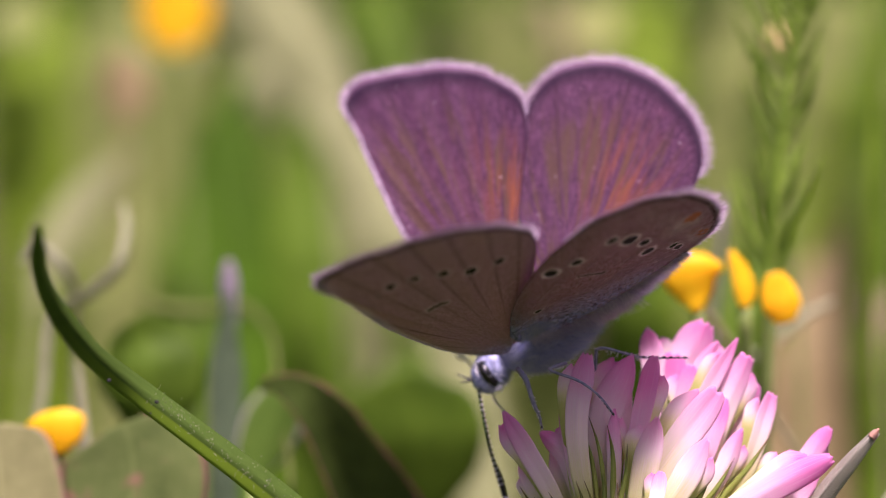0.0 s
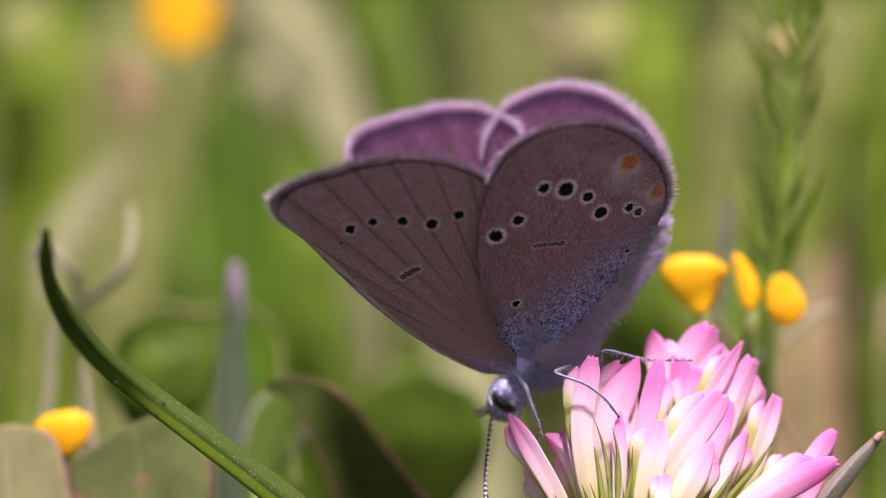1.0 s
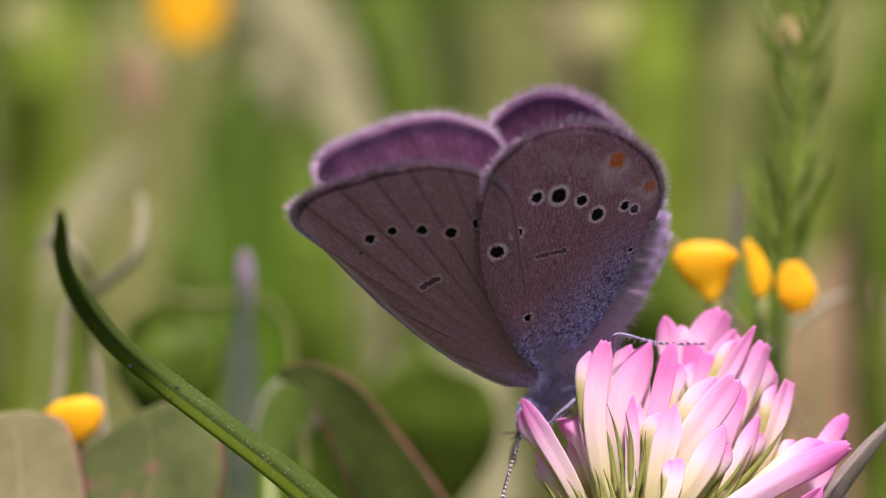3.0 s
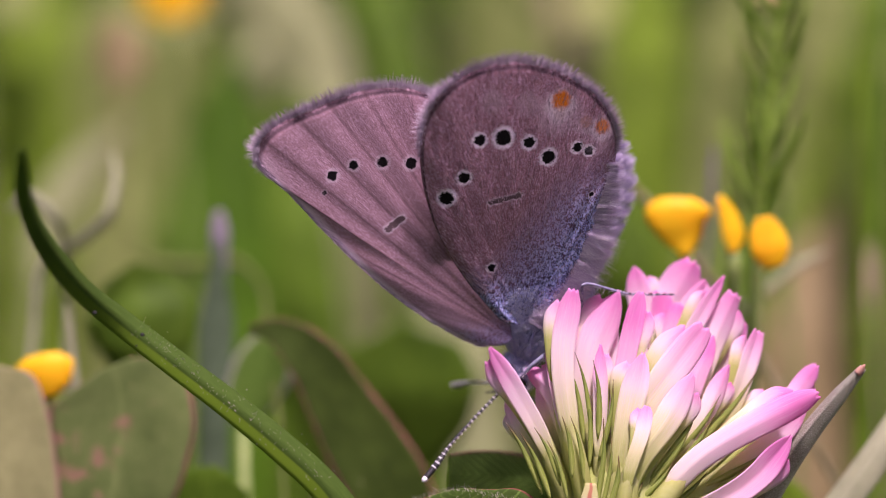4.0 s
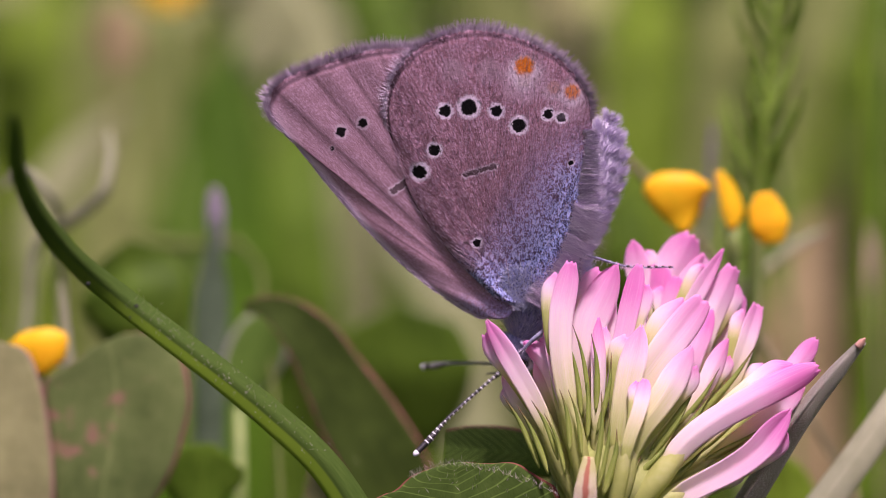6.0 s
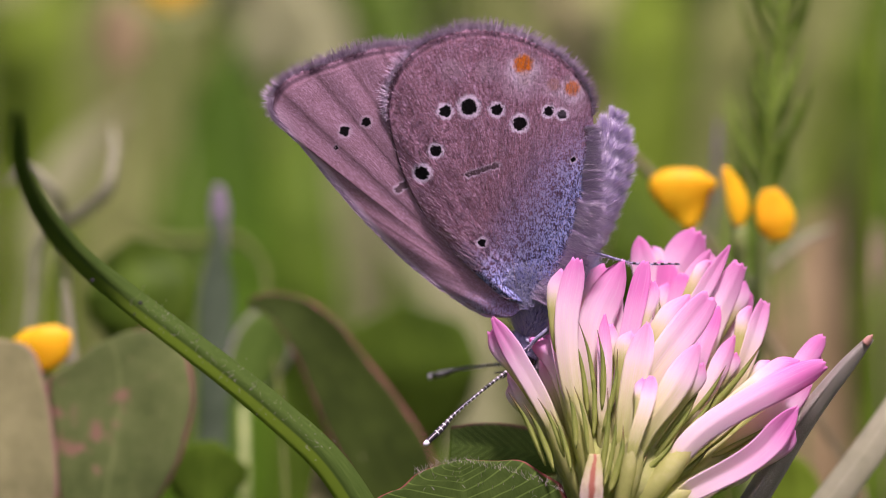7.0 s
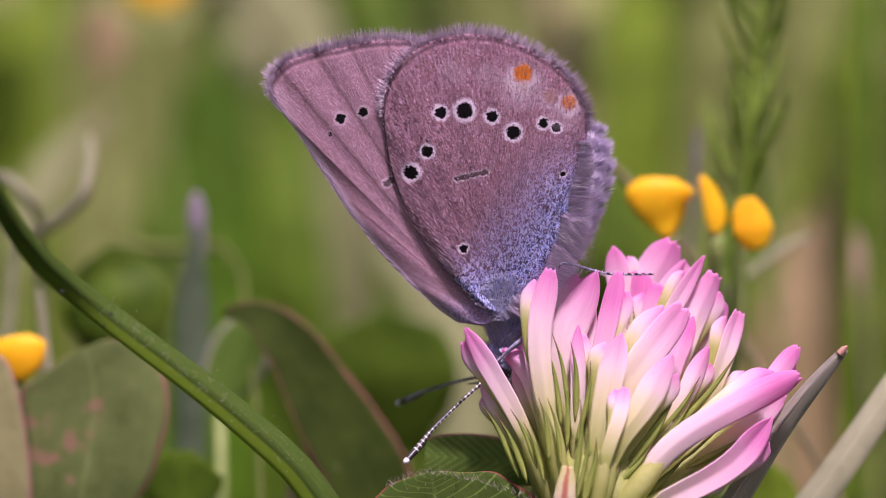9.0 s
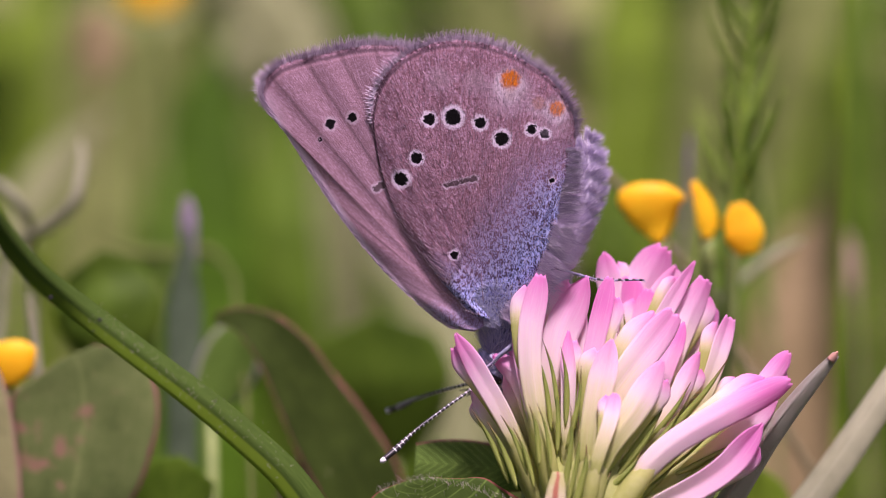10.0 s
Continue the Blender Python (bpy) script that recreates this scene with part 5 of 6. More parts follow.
abdomen = piece("abdomen", ring_body(ABDOMEN), PALE_BODY, butterfly)
head = piece("head", ring_body(HEAD), BODY, butterfly)
for side in (1, -1):
    bm = bmesh.new()
    bmesh.ops.create_uvsphere(bm, u_segments=18, v_segments=12, radius=0.70, matrix=Matrix.Translation((-2.75, -0.82, 0.50 * side)) @ Matrix.Diagonal((0.56, 1.12, 0.70, 1)))
    for f in bm.faces:
        f.smooth = True
    piece("eye", bm, EYE, head, "glossy black eye")
    bm = bmesh.new()
    for k in range(150):
        q = k / 150 * 2 * math.pi
        p = Vector((-2.75 + 0.42 * math.cos(q), -0.82 + 0.80 * math.sin(q), 0.52 * side))
        hair(bm, p, p + Vector((0.14 * math.cos(q), 0.14 * math.sin(q), 0.16 * side)), 0.06)
    piece("eye_ring", bm, WHITE, head, "white ring of scales round the eye", kind="stuff")
    bm = bmesh.new()
    tube(bm, [(-3.3, -0.75, 0.22 * side), (-3.75, -0.55, 0.28 * side), (-4.2, -0.12 - 0.2 * side, 0.34 * side)], [0.09, 0.07, 0.03], 6, 8)
    piece("palp", bm, BLACK, head)


bm = bmesh.new()
tube(bm, [(-3.2, -1.6, 0.0), (-3.35, -2.3, 0.05), (-3.3, -3.3, 0.0)], [0.06, 0.05, 0.035], 6, 10)
piece("proboscis", bm, LEG, head, "thin dusky proboscis")


def coat(sections, count, length, back, seed, width=0.045, flare=0.55, bands=0.0):
    """Hairs over a rounded body, swept towards the tail."""
    rng = random.Random(seed)
    bm = bmesh.new()
    xs = [s[0] for s in sections]
    for _ in range(count):
        x = rng.uniform(xs[0], xs[-1])
        if bands:
            x = min(max(round(x / bands) * bands + rng.gauss(0, 0.22 * bands), xs[0]), xs[-1])
        cy, h, d = [float(np.interp(x, xs, [s[k] for s in sections])) for k in (1, 2, 3)]
        q = rng.uniform(0, 2 * math.pi)
        nrm = Vector((0, math.cos(q), math.sin(q)))
        p = Vector((x, cy + h * math.cos(q) * 0.97, d * math.sin(q) * 0.97))
        ln = length * rng.uniform(0.5, 1.2)
        w = (nrm * flare + Vector((back, 0, 0)) + Vector((rng.gauss(0, 0.15), rng.gauss(0, 0.15), rng.gauss(0, 0.15)))).normalized()
        hair(bm, p, p + w * ln, width, nrm * 0.04)
    return bm


piece("hair_coat", coat(THORAX, 8000, 0.85, 0.55, 1, width=0.030), DOWN, thorax, "blue-grey thorax hair", kind="stuff")
piece("hair_coat", coat(ABDOMEN, 8500, 0.62, 0.85, 2, flare=0.62, width=0.032, bands=0.8), DOWN_WHITE, abdomen, "whitish abdomen hair", kind="stuff")
piece("hair_coat", coat(HEAD, 650, 0.30, 0.4, 3, width=0.028), DOWN, head, "short head hair", kind="stuff")

HIND_RIM = [(-1.40, 0.27), (-3.67, 2.59), (-5.64, 5.47), (-6.66, 8.31), (-6.90, 10.29), (-6.50, 11.75), (-5.40, 13.0), (-3.66, 13.82), (-2.28, 13.95), (-0.89, 13.75),
            (0.49, 13.2), (1.80, 12.4), (2.73, 11.3), (3.20, 10.15), (3.25, 8.9), (3.06, 6.9), (2.81, 4.9), (2.26, 3.18), (1.29, 1.44)]
FORE_RIM = [(-0.50, -0.35), (-1.50, -0.25), (-3.60, 1.05), (-6.05, 3.25), (-8.25, 5.85), (-10.3, 8.65), (-11.95, 11.2), (-11.4, 12.05), (-10.0, 12.75), (-8.8, 13.1), (-7.5, 13.5), (-6.2, 13.72),
            (-4.7, 13.7), (-3.4, 13.3), (-2.1, 12.6), (-1.35, 11.2), (-0.9, 8.5), (-0.5, 5.0), (-0.1, 2.0)]


def wing(name, rim, under, upper, near, label, fringe_from, fringe_to, fringe_length, seed, camber):
    """A thin cambered wing with a hair fringe, drawn in its own plane with the root at the origin."""
    rng = random.Random(seed)
    edge = smooth_line([(u, v, 0) for u, v in rim], 110)
    bm = bmesh.new()
    layer = bm.loops.layers.uv.verify()
    rings = 26
    grids = []
    for side in (1, -1):
        g = []
        for k, e in enumerate(edge):
            row = []
            for r in range(rings + 1):
                f = r / rings
                ripple = 0.035 * math.sin(k * 0.62) * f
                z = camber * math.sin(f * math.pi * 0.9) + ripple + side * 0.022 * (1 if r < rings else 0.4)
                row.append(bm.verts.new((e[0] * f, e[1] * f, z)))
            g.append(row)
        grids.append(g)
    n = len(edge)
    for s, g in enumerate(grids):
        for k in range(n - 1):
            for r in range(rings):
                vs = [g[k][r], g[k][r + 1], g[k + 1][r + 1], g[k + 1][r]]
                uv = [(k / n, r / rings), (k / n, (r + 1) / rings), ((k + 1) / n, (r + 1) / rings), ((k + 1) / n, r / rings)]
                if s == 0:
                    vs.reverse(), uv.reverse()
                f = bm.faces.new(vs)
                f.smooth = True
                f.material_index = 0 if (s == 0) == near else 1
                for lp, w in zip(f.loops, uv):
                    lp[layer].uv = w
    a, b = grids
    for k in range(n - 1):
        bm.faces.new([a[k][rings], a[k + 1][rings], b[k + 1][rings], b[k][rings]]).material_index = 0
    for k in (0, n - 1):
        for r in range(rings):
            bm.faces.new([a[k][r], a[k][r + 1], b[k][r + 1], b[k][r]]).material_index = 0
    ob = piece(name, bm, [under, upper], butterfly, label)
    bm = bmesh.new()
    mid = Vector((sum(p[0] for p in rim) / len(rim), sum(p[1] for p in rim) / len(rim), 0))
    fine = smooth_line([(u, v, 0) for u, v in rim], 900)
    ripple_at = lambda k: 0.035 * math.sin(k / 900 * 110 * 0.62) + camber * math.sin(math.pi * 0.9)
    for k in range(int(900 * fringe_from), int(900 * fringe_to)):
        p = Vector(fine[k])
        out = Vector(fine[min(k + 1, 899)] - fine[k - 1]).cross(Vector((0, 0, 1)))
        out = -out.normalized() if out.dot(p - mid) < 0 else out.normalized()
        f = (k / 900 - fringe_from) / (fringe_to - fringe_from)
        for layer_no in range(4):
            ln = fringe_length * rng.choice((0.5, 0.7, 0.9, 1.1, 1.6)) * rng.uniform(0.8, 1.2) * min(1.0, 0.4 + 2.6 * math.sin(math.pi * f))
            w = (out + Vector((rng.gauss(0, 0.16), rng.gauss(0, 0.16), rng.gauss(0, 0.14)))).normalized()
            q = p - out * 0.12 * rng.random() + Vector((0, 0, ripple_at(k) + rng.gauss(0, 0.03)))
            hair(bm, q, q + w * ln, 0.024)
    piece("fringe", bm, FRINGE, ob, "pale hair fringe", kind="stuff")
    if fringe_from > 0.25:
        bm = bmesh.new()
        for k in range(40, int(900 * fringe_from) + 30):
            p, way = Vector(fine[k]), Vector(fine[k + 1] - fine[k - 1]).normalized()
            out = way.cross(Vector((0, 0, 1)))
            out = -out if out.dot(p - mid) < 0 else out
            for layer_no in range(6):
                q = p - out * rng.uniform(-0.03, 0.22) + Vector((0, 0, ripple_at(k) + rng.uniform(-0.02, 0.06)))
                hair(bm, q, q + way * rng.uniform(0.2, 0.45) + out * rng.gauss(0.02, 0.03), 0.035)
        piece("costal_edge", bm, FRINGE, ob, "pale scales along the leading edge", kind="stuff")
    return ob


hind_near = wing("hind_wing", HIND_RIM, HIND_UNDER, HIND_UPPER, True, "mauve-brown underside with ringed black spots", 0.20, 0.75, 0.42, 11, 0.35)
fore_near = wing("fore_wing", FORE_RIM, FORE_UNDER, FORE_UPPER, True, "brown underside with small dark spots", 0.305, 0.82, 0.42, 12, 0.25)
hind_far = wing("hind_wing", HIND_RIM, HIND_UNDER, HIND_UPPER, False, "violet-brown glossy upper side", 0.18, 0.75, 0.42, 13, -0.35)
fore_far = wing("fore_wing", FORE_RIM, FORE_UNDER, FORE_UPPER, False, "violet-brown upper side with rusty patches", 0.305, 0.82, 0.38, 14, -0.25)

# fine scale hairs standing on the wing's underside, and the long down along its inner margin
rng = random.Random(31)
bm = bmesh.new()
edge = [Vector(p) for p in smooth_line([(u, v, 0) for u, v in HIND_RIM], 60)]
for _ in range(9000):
    k = rng.randrange(59)
    f = math.sqrt(rng.random()) * 0.98
    p = edge[k].lerp(edge[k + 1], rng.random()) * f
    z = 0.35 * math.sin(f * math.pi * 0.9) + 0.03
    if any((p.x - su) ** 2 + (p.y - sv) ** 2 < (r * 1.1) ** 2 or (p.x * 1.03 - su) ** 2 + (p.y * 1.03 - sv) ** 2 < (r * 1.1) ** 2 for su, sv, r in HIND_SPOTS):
        continue
    if 0.62 * p.y - p.x < 3.6 and p.y < 8.5 and rng.random() < 0.85:
        continue
    w = Vector((p.x, p.y, 0)).normalized() * rng.uniform(0.16, 0.34)
    hair(bm, (p.x, p.y, z), (p.x + w.x + rng.gauss(0, 0.05), p.y + w.y + rng.gauss(0, 0.05), z + rng.uniform(0.02, 0.07)), 0.016)
piece("scale_hair", bm, island_mix("scale_hair", (0.22, 0.118, 0.150), (0.80, 0.60, 0.74), back=0.2), hind_near, "fine mauve scale hairs", kind="stuff")
bm = bmesh.new()
margin = [Vector(p) for p in smooth_line([(3.25, 9.0, 0), (3.15, 7.6, 0), (2.98, 6.0, 0), (2.85, 5.0, 0), (2.3, 3.2, 0), (1.4, 1.5, 0), (0.6, 0.4, 0)], 60)]
for _ in range(3600):
    k = rng.randrange(59)
    p = margin[k].lerp(margin[k + 1], rng.random()) + Vector((-rng.random() * 0.5, 0, 0.2))
    ln = rng.uniform(0.3, 1.4) * (0.55 + 0.45 * math.sin(k / 59 * math.pi))
    hair(bm, p, p + Vector((0.85, 0.15 + rng.gauss(0, 0.22), rng.gauss(0.1, 0.2))).normalized() * ln, 0.03)
for _ in range(1500):
    k = rng.randrange(26, 59)
    p = margin[k].lerp(margin[k + 1 if k < 58 else 58], rng.random()) + Vector((-rng.random() * 0.7, rng.uniform(-0.3, 0.1), 0.25))
    w = Vector((0.75, -0.35 + rng.gauss(0, 0.25), rng.uniform(0.05, 0.45))).normalized()
    hair(bm, p, p + w * rng.uniform(0.7, 1.9), 0.026, (0, 0.06, 0.08))
piece("margin_down", bm, MARGIN_HAIR, hind_near, "whitish down along the inner margin", kind="stuff")


# bluish down over the wing root
bm = bmesh.new()
for _ in range(1500):
    r, q = 2.3 * rng.random() ** 0.7, rng.uniform(0.4, 2.7)
    p = Vector((r * math.cos(q) * 0.75 - 0.1, r * math.sin(q) - 0.4, 0.10 + 0.10 * rng.random()))
    w = Vector((math.cos(q) * 0.7 - 0.1, math.sin(q) + 0.2, 0.25)).normalized()
    w = (w + Vector((rng.gauss(0, 0.5), rng.gauss(0, 0.5), 0))).normalized()
    hair(bm, p, p + w * rng.uniform(0.15, 0.55), 0.020, (rng.gauss(0, 0.08), rng.gauss(0, 0.08), 0.06))
piece("root_down", bm, DOWN, hind_near, "blue-grey down at the wing root", kind="stuff")


def antenna():
    """A ringed antenna along +z from its root, with a thicker dark club and a white tip."""
    ob = piece("antenna", tube(bmesh.new(), [(0, 0, 0), (0.10, 0, 2.2), (0.12, 0, 4.4), (0.0, 0, 5.4), (-0.05, 0, 6.5)], [0.085, 0.075, 0.085, 0.17, 0.14], 8, 30), BLACK, butterfly, "black antenna ringed with white")
    for k in range(20):
        z = 0.25 + k * 0.285
        bend = float(np.interp(z, [0, 2.2, 4.4, 5.4, 6.5], [0, 0.10, 0.12, 0, -0.05]))
        r = float(np.interp(z, [0, 2.2, 4.4, 5.4, 6.5], [0.092, 0.084, 0.094, 0.172, 0.15]))
        piece("ring", tube(bmesh.new(), [(bend, 0, z), (bend, 0, z + 0.06)], [r, r], 8, 3), WHITE, ob)
    piece("tip", tube(bmesh.new(), [(-0.05, 0, 6.38), (-0.05, 0, 6.55), (-0.05, 0, 6.66)], [0.15, 0.145, 0.05], 8, 5), WHITE, ob)
    return ob


antenna_near, antenna_far = antenna(), antenna()


def leg(points, radii, rings, label):
    """A jointed leg, drawn in the working axes relative to its first point."""
    o = Vector(points[0])
    pts = [Vector(p) - o for p in points]
    ob = piece("leg", tube(bmesh.new(), pts, radii, 7, 24), LEG, butterfly, label)
    a, b = pts[-2], pts[-1]
    for k in range(rings):
        f = (k + 0.3) / rings
        p, q = a.lerp(b, f), a.lerp(b, f + 0.45 / rings)
        piece("ring", tube(bmesh.new(), [p, q], [radii[-1] * 1.35, radii[-1] * 1.3], 7, 3), BLACK, ob)
    bm = bmesh.new()
    rng = random.Random(rings + 3)
    for _ in range(160):
        i = rng.randrange(len(pts) - 1)
        p = pts[i].lerp(pts[i + 1], rng.random())
        hair(bm, p, p + Vector((rng.gauss(0, 0.12), rng.gauss(-0.05, 0.12), rng.gauss(0, 0.12))), 0.03)
    piece("leg_hair", bm, DOWN_WHITE, ob, kind="stuff")
    return ob, o


leg_hind, leg_hind_at = leg([(6.85, -1.68, -105.2), (6.85, -0.82, -104.4), (6.87, -0.34, -103.8), (8.52, -0.65, -104.4), (9.12, -0.8, -104.8), (11.61, -0.85, -105)], [0.11, 0.10, 0.075, 0.07, 0.05, 0.045], 7, "slender pale leg with dark rings")
leg_mid, leg_mid_at = leg([(5.33, -1.12, -104.6), (4.86, -1.16, -103.4), (4.41, -1.31, -102.6), (5.89, -1.88, -102.2), (6.83, -2.57, -102.4), (7.69, -3.65, -103.2)], [0.11, 0.10, 0.08, 0.075, 0.055, 0.05], 6, "slender pale leg with dark rings")
leg_fore, leg_fore_at = leg([(2.55, -1.63, -103.6), (2.96, -2.16, -103), (3.1, -2.59, -103), (3.39, -3.46, -103.2), (3.6, -3.9, -103.4), (3.79, -4.65, -103.8)], [0.14, 0.14, 0.12, 0.11, 0.08, 0.05], 3, "pale furry foreleg")


def motions():
    """Everything that moves: the body settles onto the flower while the wings fold."""
    # each row: seconds, root x, y, z in mm of the working axes, turn as an axis times degrees
    near_hind = [
        (0, 3.20, 0.19, -105.49, 55.2, 42.7, -25.9),
        (0.2, 3.18, 0.27, -105.00, 48.0, 42.4, -22.2),
        (0.5, 3.13, -0.25, -104.99, 35.3, 30.5, -21.7),
        (1, 3.11, -0.63, -104.94, 32.7, 25.6, -17.1),
        (1.5, 3.31, -1.15, -105.07, 31.0, 23.8, -13.5),
        (1.7, 3.35, -1.19, -105.01, 25.7, 18.3, -14.1),
        (1.8, 3.15, -1.28, -104.99, 24.1, 15.4, -14.4),
        (2, 3.19, -1.90, -105.11, 31.0, 24.9, -12.3),
        (2.2, 3.46, -1.97, -105.39, 31.3, 27.5, -12.4),
        (3.3, 3.62, -2.29, -105.07, 25.9, 23.9, -7.5),
        (3.5, 3.88, -2.46, -104.99, 24.3, 21.6, -4.7),
        (3.8, 3.81, -2.64, -104.91, 22.4, 20.3, -4.9),
        (4, 3.95, -2.36, -104.85, 22.9, 16.4, -4.9),
        (4.5, 4.03, -2.58, -104.88, 18.9, 11.8, -1.0),
        (5, 4.07, -2.60, -104.87, 16.1, 5.9, -0.4),
        (5.5, 3.98, -2.63, -104.72, 15.2, 2.1, -0.9),
        (7, 4.08, -2.75, -104.82, 15.2, -0.9, 1.6),
        (7.5, 4.13, -2.80, -104.88, 11.9, -1.0, 0.0),
        (8, 4.16, -2.80, -104.95, 13.6, -3.3, -2.0),
        (8.5, 4.19, -2.82, -104.97, 12.2, -1.1, -2.9),
        (9, 4.18, -2.81, -104.98, 12.2, -0.2, -4.2),
        (9.5, 4.27, -2.90, -105.05, 10.7, -6.1, -2.8),
        (10, 4.29, -2.88, -105.05, 11.4, -6.1, -3.8),
    ]
    near_fore = [
        (0, 2.63, -0.28, -105.27, 60.6, 20.8, -0.8),
        (0.2, 2.75, -0.49, -105.01, 53.4, 19.7, 2.9),
        (0.5, 2.69, -0.82, -105.01, 41.8, 9.5, 3.4),
        (1, 2.60, -1.24, -104.84, 39.2, 2.6, 1.0),
        (1.5, 2.94, -1.61, -105.00, 39.6, -2.6, 0.3),
        (1.7, 2.79, -1.67, -104.75, 32.3, -5.7, 0.0),
        (1.8, 2.50, -1.65, -104.76, 30.5, -7.5, -1.2),
        (2, 2.77, -2.43, -104.98, 37.9, -1.7, -1.5),
        (2.2, 2.99, -2.52, -105.03, 37.5, 4.2, -1.5),
        (3.3, 3.13, -2.84, -104.81, 34.4, 0.5, 3.5),
        (3.5, 3.42, -3.09, -104.95, 30.3, -0.3, 7.2),
        (3.8, 3.22, -3.28, -104.81, 33.8, -8.0, 3.4),
        (4, 3.31, -3.04, -104.89, 16.8, 6.1, 5.8),
        (4.5, 3.37, -3.05, -105.10, 18.7, 11.0, 3.5),
        (5, 3.45, -3.08, -105.09, 15.9, 5.1, 2.1),
        (5.5, 3.45, -3.10, -104.94, 15.0, 1.3, 1.3),
        (7, 3.53, -3.19, -105.04, 15.0, -1.7, 2.3),
        (7.5, 3.59, -3.09, -105.10, 11.7, -1.8, -0.0),
        (8, 3.54, -3.15, -105.17, 13.4, -4.1, -1.3),
        (8.5, 3.56, -3.14, -105.19, 12.0, -1.9, -2.8),
        (9, 3.52, -3.13, -105.20, 12.0, -1.0, -4.5),
        (9.5, 3.55, -3.13, -105.27, 10.5, -6.9, -2.8),
        (10, 3.57, -3.14, -105.27, 11.2, -6.9, -4.2),
    ]
    far_hind = [
        (0, 5.45, 1.49, -106.39, -17.0, -11.2, -25.0),
        (0.2, 5.14, 1.47, -105.90, -19.8, -15.1, -20.2),
        (0.5, 4.73, 0.80, -105.89, -24.0, -18.5, -15.4),
        (1, 4.11, 0.17, -105.84, -16.3, -21.2, -15.9),
        (1.5, 4.17, -0.46, -105.97, -16.1, -21.5, -14.2),
        (1.7, 4.15, -0.54, -105.91, -15.5, -22.4, -13.8),
        (1.8, 3.92, -0.65, -105.89, -10.9, -23.9, -12.7),
        (2, 3.90, -1.31, -106.01, -6.4, -26.6, -11.5),
        (2.2, 4.12, -1.43, -106.29, -3.9, -30.7, -11.2),
        (3.3, 3.96, -1.99, -105.97, -1.9, -38.4, -6.3),
        (3.5, 4.16, -2.19, -105.89, -0.6, -36.4, -4.5),
        (3.8, 4.01, -2.44, -105.81, -0.9, -28.6, -6.3),
        (4, 3.95, -2.36, -105.75, 22.9, 16.4, -4.9),
        (4.5, 4.03, -2.58, -105.78, 18.9, 11.8, -1.0),
        (5, 4.07, -2.60, -105.77, 16.1, 5.9, -0.4),
        (5.5, 3.98, -2.63, -105.62, 15.2, 2.1, -0.9),
        (7, 4.08, -2.75, -105.72, 15.2, -0.9, 1.6),
        (7.5, 4.13, -2.80, -105.78, 11.9, -1.0, 0.0),
        (8, 4.16, -2.80, -105.85, 13.6, -3.3, -2.0),
        (8.5, 4.19, -2.82, -105.87, 12.2, -1.1, -2.9),
        (9, 4.18, -2.81, -105.88, 12.2, -0.2, -4.2),
        (9.5, 4.27, -2.90, -105.95, 10.7, -6.1, -2.8),
        (10, 4.29, -2.88, -105.95, 11.4, -6.1, -3.8),
    ]
    far_fore = [
        (0, 2.23, 0.92, -106.17, -17.4, -16.9, -11.3),
        (0.2, 2.39, 0.63, -105.91, -25.0, -13.7, -11.0),
        (0.5, 2.39, 0.18, -105.91, -32.2, -17.4, -8.1),
        (1, 2.40, -0.44, -105.74, -19.4, -22.9, -6.9),
        (1.5, 2.78, -0.90, -105.90, -23.9, -13.2, -7.2),
        (1.7, 2.64, -0.99, -105.65, -26.6, -12.2, -8.3),
        (1.8, 2.26, -0.88, -105.66, -22.4, -8.7, -7.8),
        (2, 2.48, -1.60, -105.88, -18.8, -5.0, -7.2),
        (2.2, 2.74, -1.74, -105.93, -19.8, -4.6, -6.4),
        (3.3, 3.09, -2.45, -105.71, -8.0, -14.3, 3.6),
        (3.5, 3.40, -2.74, -105.85, -17.2, -6.1, 1.3),
        (3.8, 3.22, -2.98, -105.71, -21.4, -1.4, -2.6),
        (4, 3.31, -3.04, -105.79, 16.8, 6.1, 5.8),
        (4.5, 3.37, -3.05, -105.84, 16.1, 2.9, 3.5),
        (5, 3.45, -3.08, -105.98, 13.7, 1.4, 2.1),
        (5.5, 3.45, -3.10, -105.99, 12.9, -2.9, 1.3),
        (7, 3.53, -3.19, -106.05, 12.9, -5.3, 2.3),
        (7.5, 3.59, -3.09, -106.02, 10.1, -5.8, -0.0),
        (8, 3.54, -3.15, -106.01, 11.6, -5.5, -1.3),
        (8.5, 3.56, -3.14, -106.01, 10.4, -4.3, -2.8),
        (9, 3.52, -3.13, -106.01, 10.4, -4.5, -4.5),
        (9.5, 3.55, -3.13, -105.98, 9.1, -5.4, -2.8),
        (10, 3.57, -3.14, -105.99, 9.7, -4.7, -4.2),
    ]
    # lean of the body in the working plane, degrees from the x axis to the tail
    lean = [(0, 36), (0.2, 39), (0.5, 45), (1, 49), (1.5, 53), (1.8, 55), (2.2, 54), (3.3, 60), (4, 63), (4.5, 64), (5.5, 65), (7.5, 66), (9, 64.5), (10, 63.5)]

    def placed(row):
        turn = Vector(row[4:7])
        spin = Matrix.Rotation(radians(turn.length), 4, turn.normalized()) if turn.length else Matrix()
        return Matrix.Translation(Vector(row[1:4]) * MM) @ spin

    times = [row[0] for row in near_hind]
    body = {}
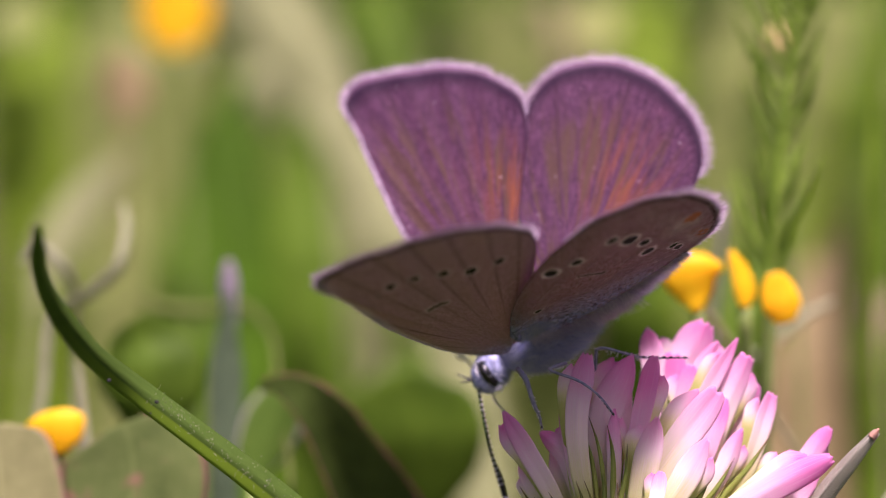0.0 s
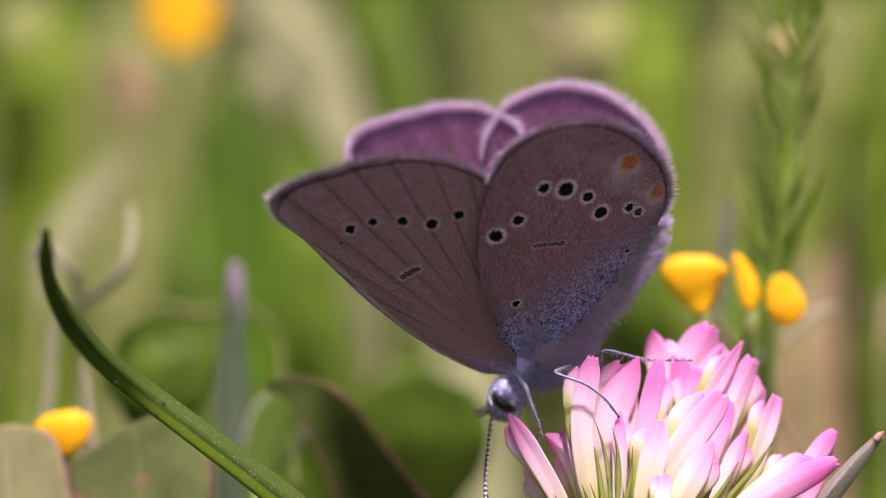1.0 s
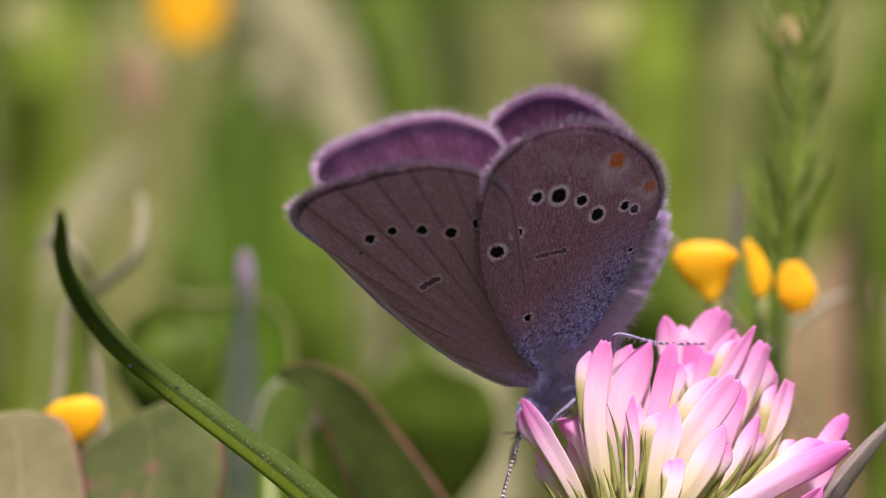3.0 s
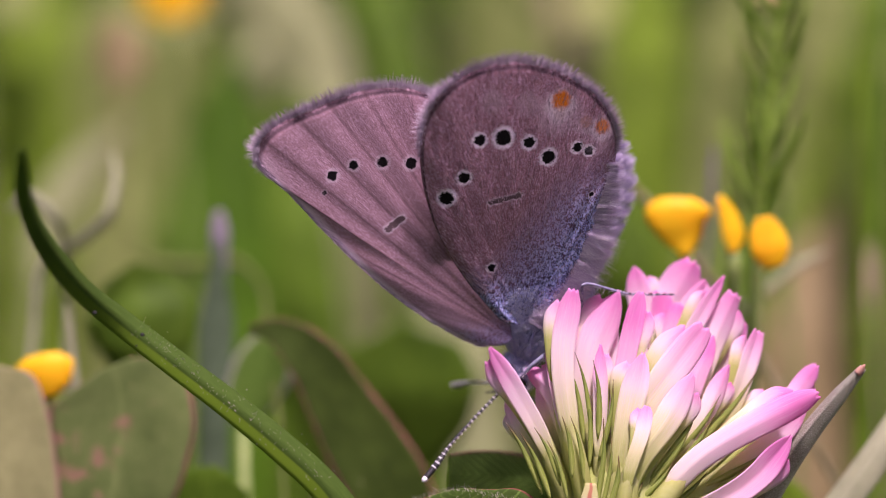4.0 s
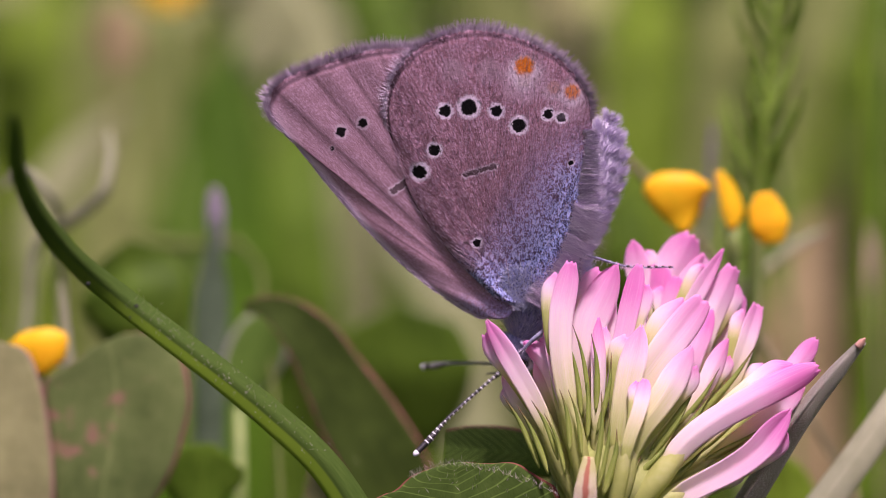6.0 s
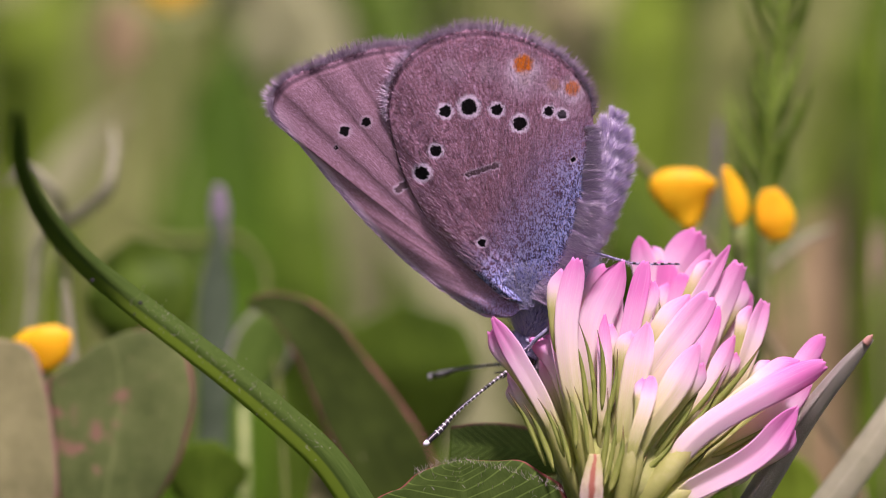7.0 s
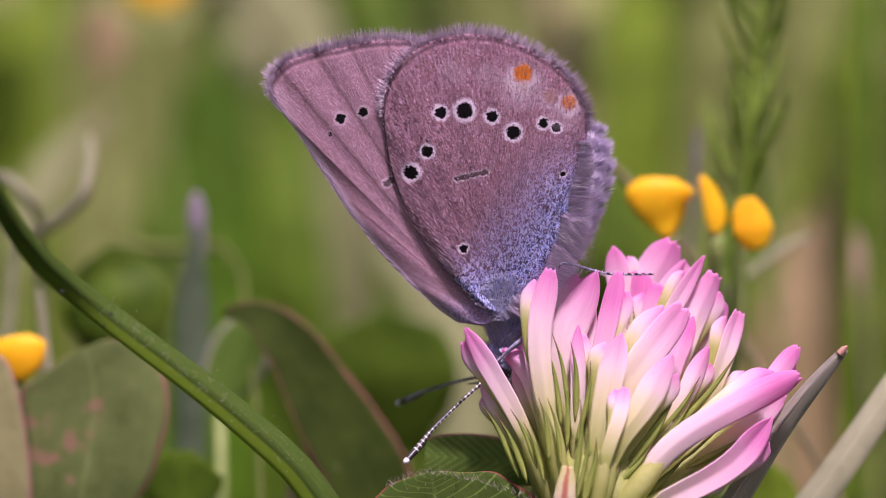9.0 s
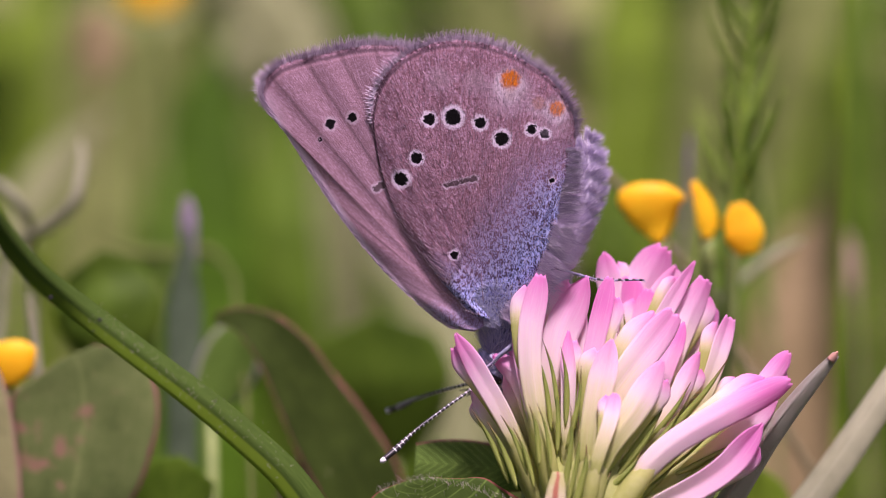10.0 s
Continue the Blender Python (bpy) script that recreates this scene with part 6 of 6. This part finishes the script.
    for row in near_hind:
        a = radians(float(np.interp(row[0], [p[0] for p in lean], [p[1] for p in lean])))
        tail = Vector((math.cos(a), math.sin(a), 0.12)).normalized()
        near = (Vector((0.05, -0.10, 1)) - tail * tail.dot(Vector((0.05, -0.10, 1)))).normalized()
        back = near.cross(tail)
        turn = Matrix((tail, back, near)).transposed().to_4x4()
        deep = float(np.interp(row[0], [0, 0.5, 2.0], [1.0, 0.7, 0.0]))
        body[row[0]] = Matrix.Translation((Vector(row[1:4]) + Vector((0, 0.3 * deep, -1.3 - 0.35 * deep))) * MM) @ turn
    walk(butterfly, [(t, STAGE @ body[t]) for t in times])
    for ob, rows in ((hind_near, near_hind), (fore_near, near_fore), (hind_far, far_hind), (fore_far, far_fore)):
        under = [float(np.interp(row[0], [3.5, 4.5], [-0.5, 0.0])) if ob is fore_near else 0.0 for row in rows]
        walk(ob, [(row[0], body[row[0]].inverted() @ Matrix.Translation((0, 0, back * MM)) @ placed(row)) for row, back in zip(rows, under)])

    # antennae: tips in the working plane, mm
    near_tips = [(0, 2.35, -8.52), (0.5, 0.84, -8.98), (1, 0.9, -9.11), (1.5, 0.52, -8.77), (2, 0.46, -9.28), (2.2, 0.89, -9.49), (3.3, 0.11, -10.17), (3.5, -1.54, -10.04), (4, -1.26, -10.27), (4.5, -1.46, -10.04), (5, -1.74, -9.91), (5.5, -1.6, -10.33), (7, -1.26, -9.75), (7.5, -1.27, -9.73), (8, -0.22, -10.25), (8.5, 0.36, -10.55), (9, -0.89, -10.08), (9.5, -1.42, -9.78), (10, -1.57, -9.82)]
    far_tips = [(0, -0.05, -1.09), (0.5, 0.47, -2.54), (1, 0.7, -4.24), (2, 1.09, -6.27), (3.3, 1.95, -8.24), (3.5, 0.88, -7.57), (4, 0.31, -5.97), (4.5, -0.81, -5.5), (5, -0.92, -6.22), (5.5, -1.15, -6.13), (7, -1.06, -6.92), (7.5, -1.35, -7.47), (8, -1.07, -7.8), (8.5, -1.36, -7.84), (9, -1.42, -7.77), (9.5, -1.42, -7.92), (10, -1.46, -7.88)]
    for ob, tips, root, toward in ((antenna_near, near_tips, (-3.35, -0.60, 0.35), 1), (antenna_far, far_tips, (-3.35, -0.60, -0.35), -1)):
        rows = []
        for t in times:
            m = body[t]
            at = (m @ (Vector(root) * MM)) / MM
            x, y = [float(np.interp(t, [p[0] for p in tips], [p[k] for p in tips])) for k in (1, 2)]
            d = Vector((x - at.x, y - at.y, 0))
            d.z = toward * math.sqrt(max(0.0, 6.6 ** 2 - d.length_squared))
            d.normalize()
            side = d.cross(Vector((0, 0, 1))).normalized()
            turn = Matrix((side, d.cross(side), d)).transposed().to_4x4()
            rows.append((t, m.inverted() @ Matrix.Translation(at * MM) @ turn))
        walk(ob, rows)

    # legs keep their hold on the flower while the body settles; the two front ones step down between the petals
    for ob, at, steps in ((leg_hind, leg_hind_at, [(0, 0, 0, 0), (10, 0, 0, 0)]),
                          (leg_mid, leg_mid_at, [(0, 0, 0, 0), (1.0, 0, 0, 0), (1.7, -0.5, -3.2, -2.6), (3.3, -0.5, -3.4, -2.6), (10, -0.5, -3.4, -2.6)]),
                          (leg_fore, leg_fore_at, [(0, 0.3, 0.3, 0, 0), (1, 0, 0, 0, 0), (1.7, 2.5, -0.8, -0.5, -60), (3.3, 2.9, -1.3, -0.5, -67), (5, 3.1, -1.5, -0.5, -67), (10, 3.1, -1.5, -0.5, -67)])):
        rows = []
        for t in times:
            off = Vector([float(np.interp(t, [s[0] for s in steps], [s[k] for s in steps])) for k in (1, 2, 3)])
            turn = float(np.interp(t, [s[0] for s in steps], [s[4] for s in steps])) if len(steps[0]) > 4 else 0.0
            rows.append((t, body[t].inverted() @ Matrix.Translation((at + off) * MM) @ pose(0, 0, 0, 0, 0, turn)))
        walk(ob, rows)


motions()
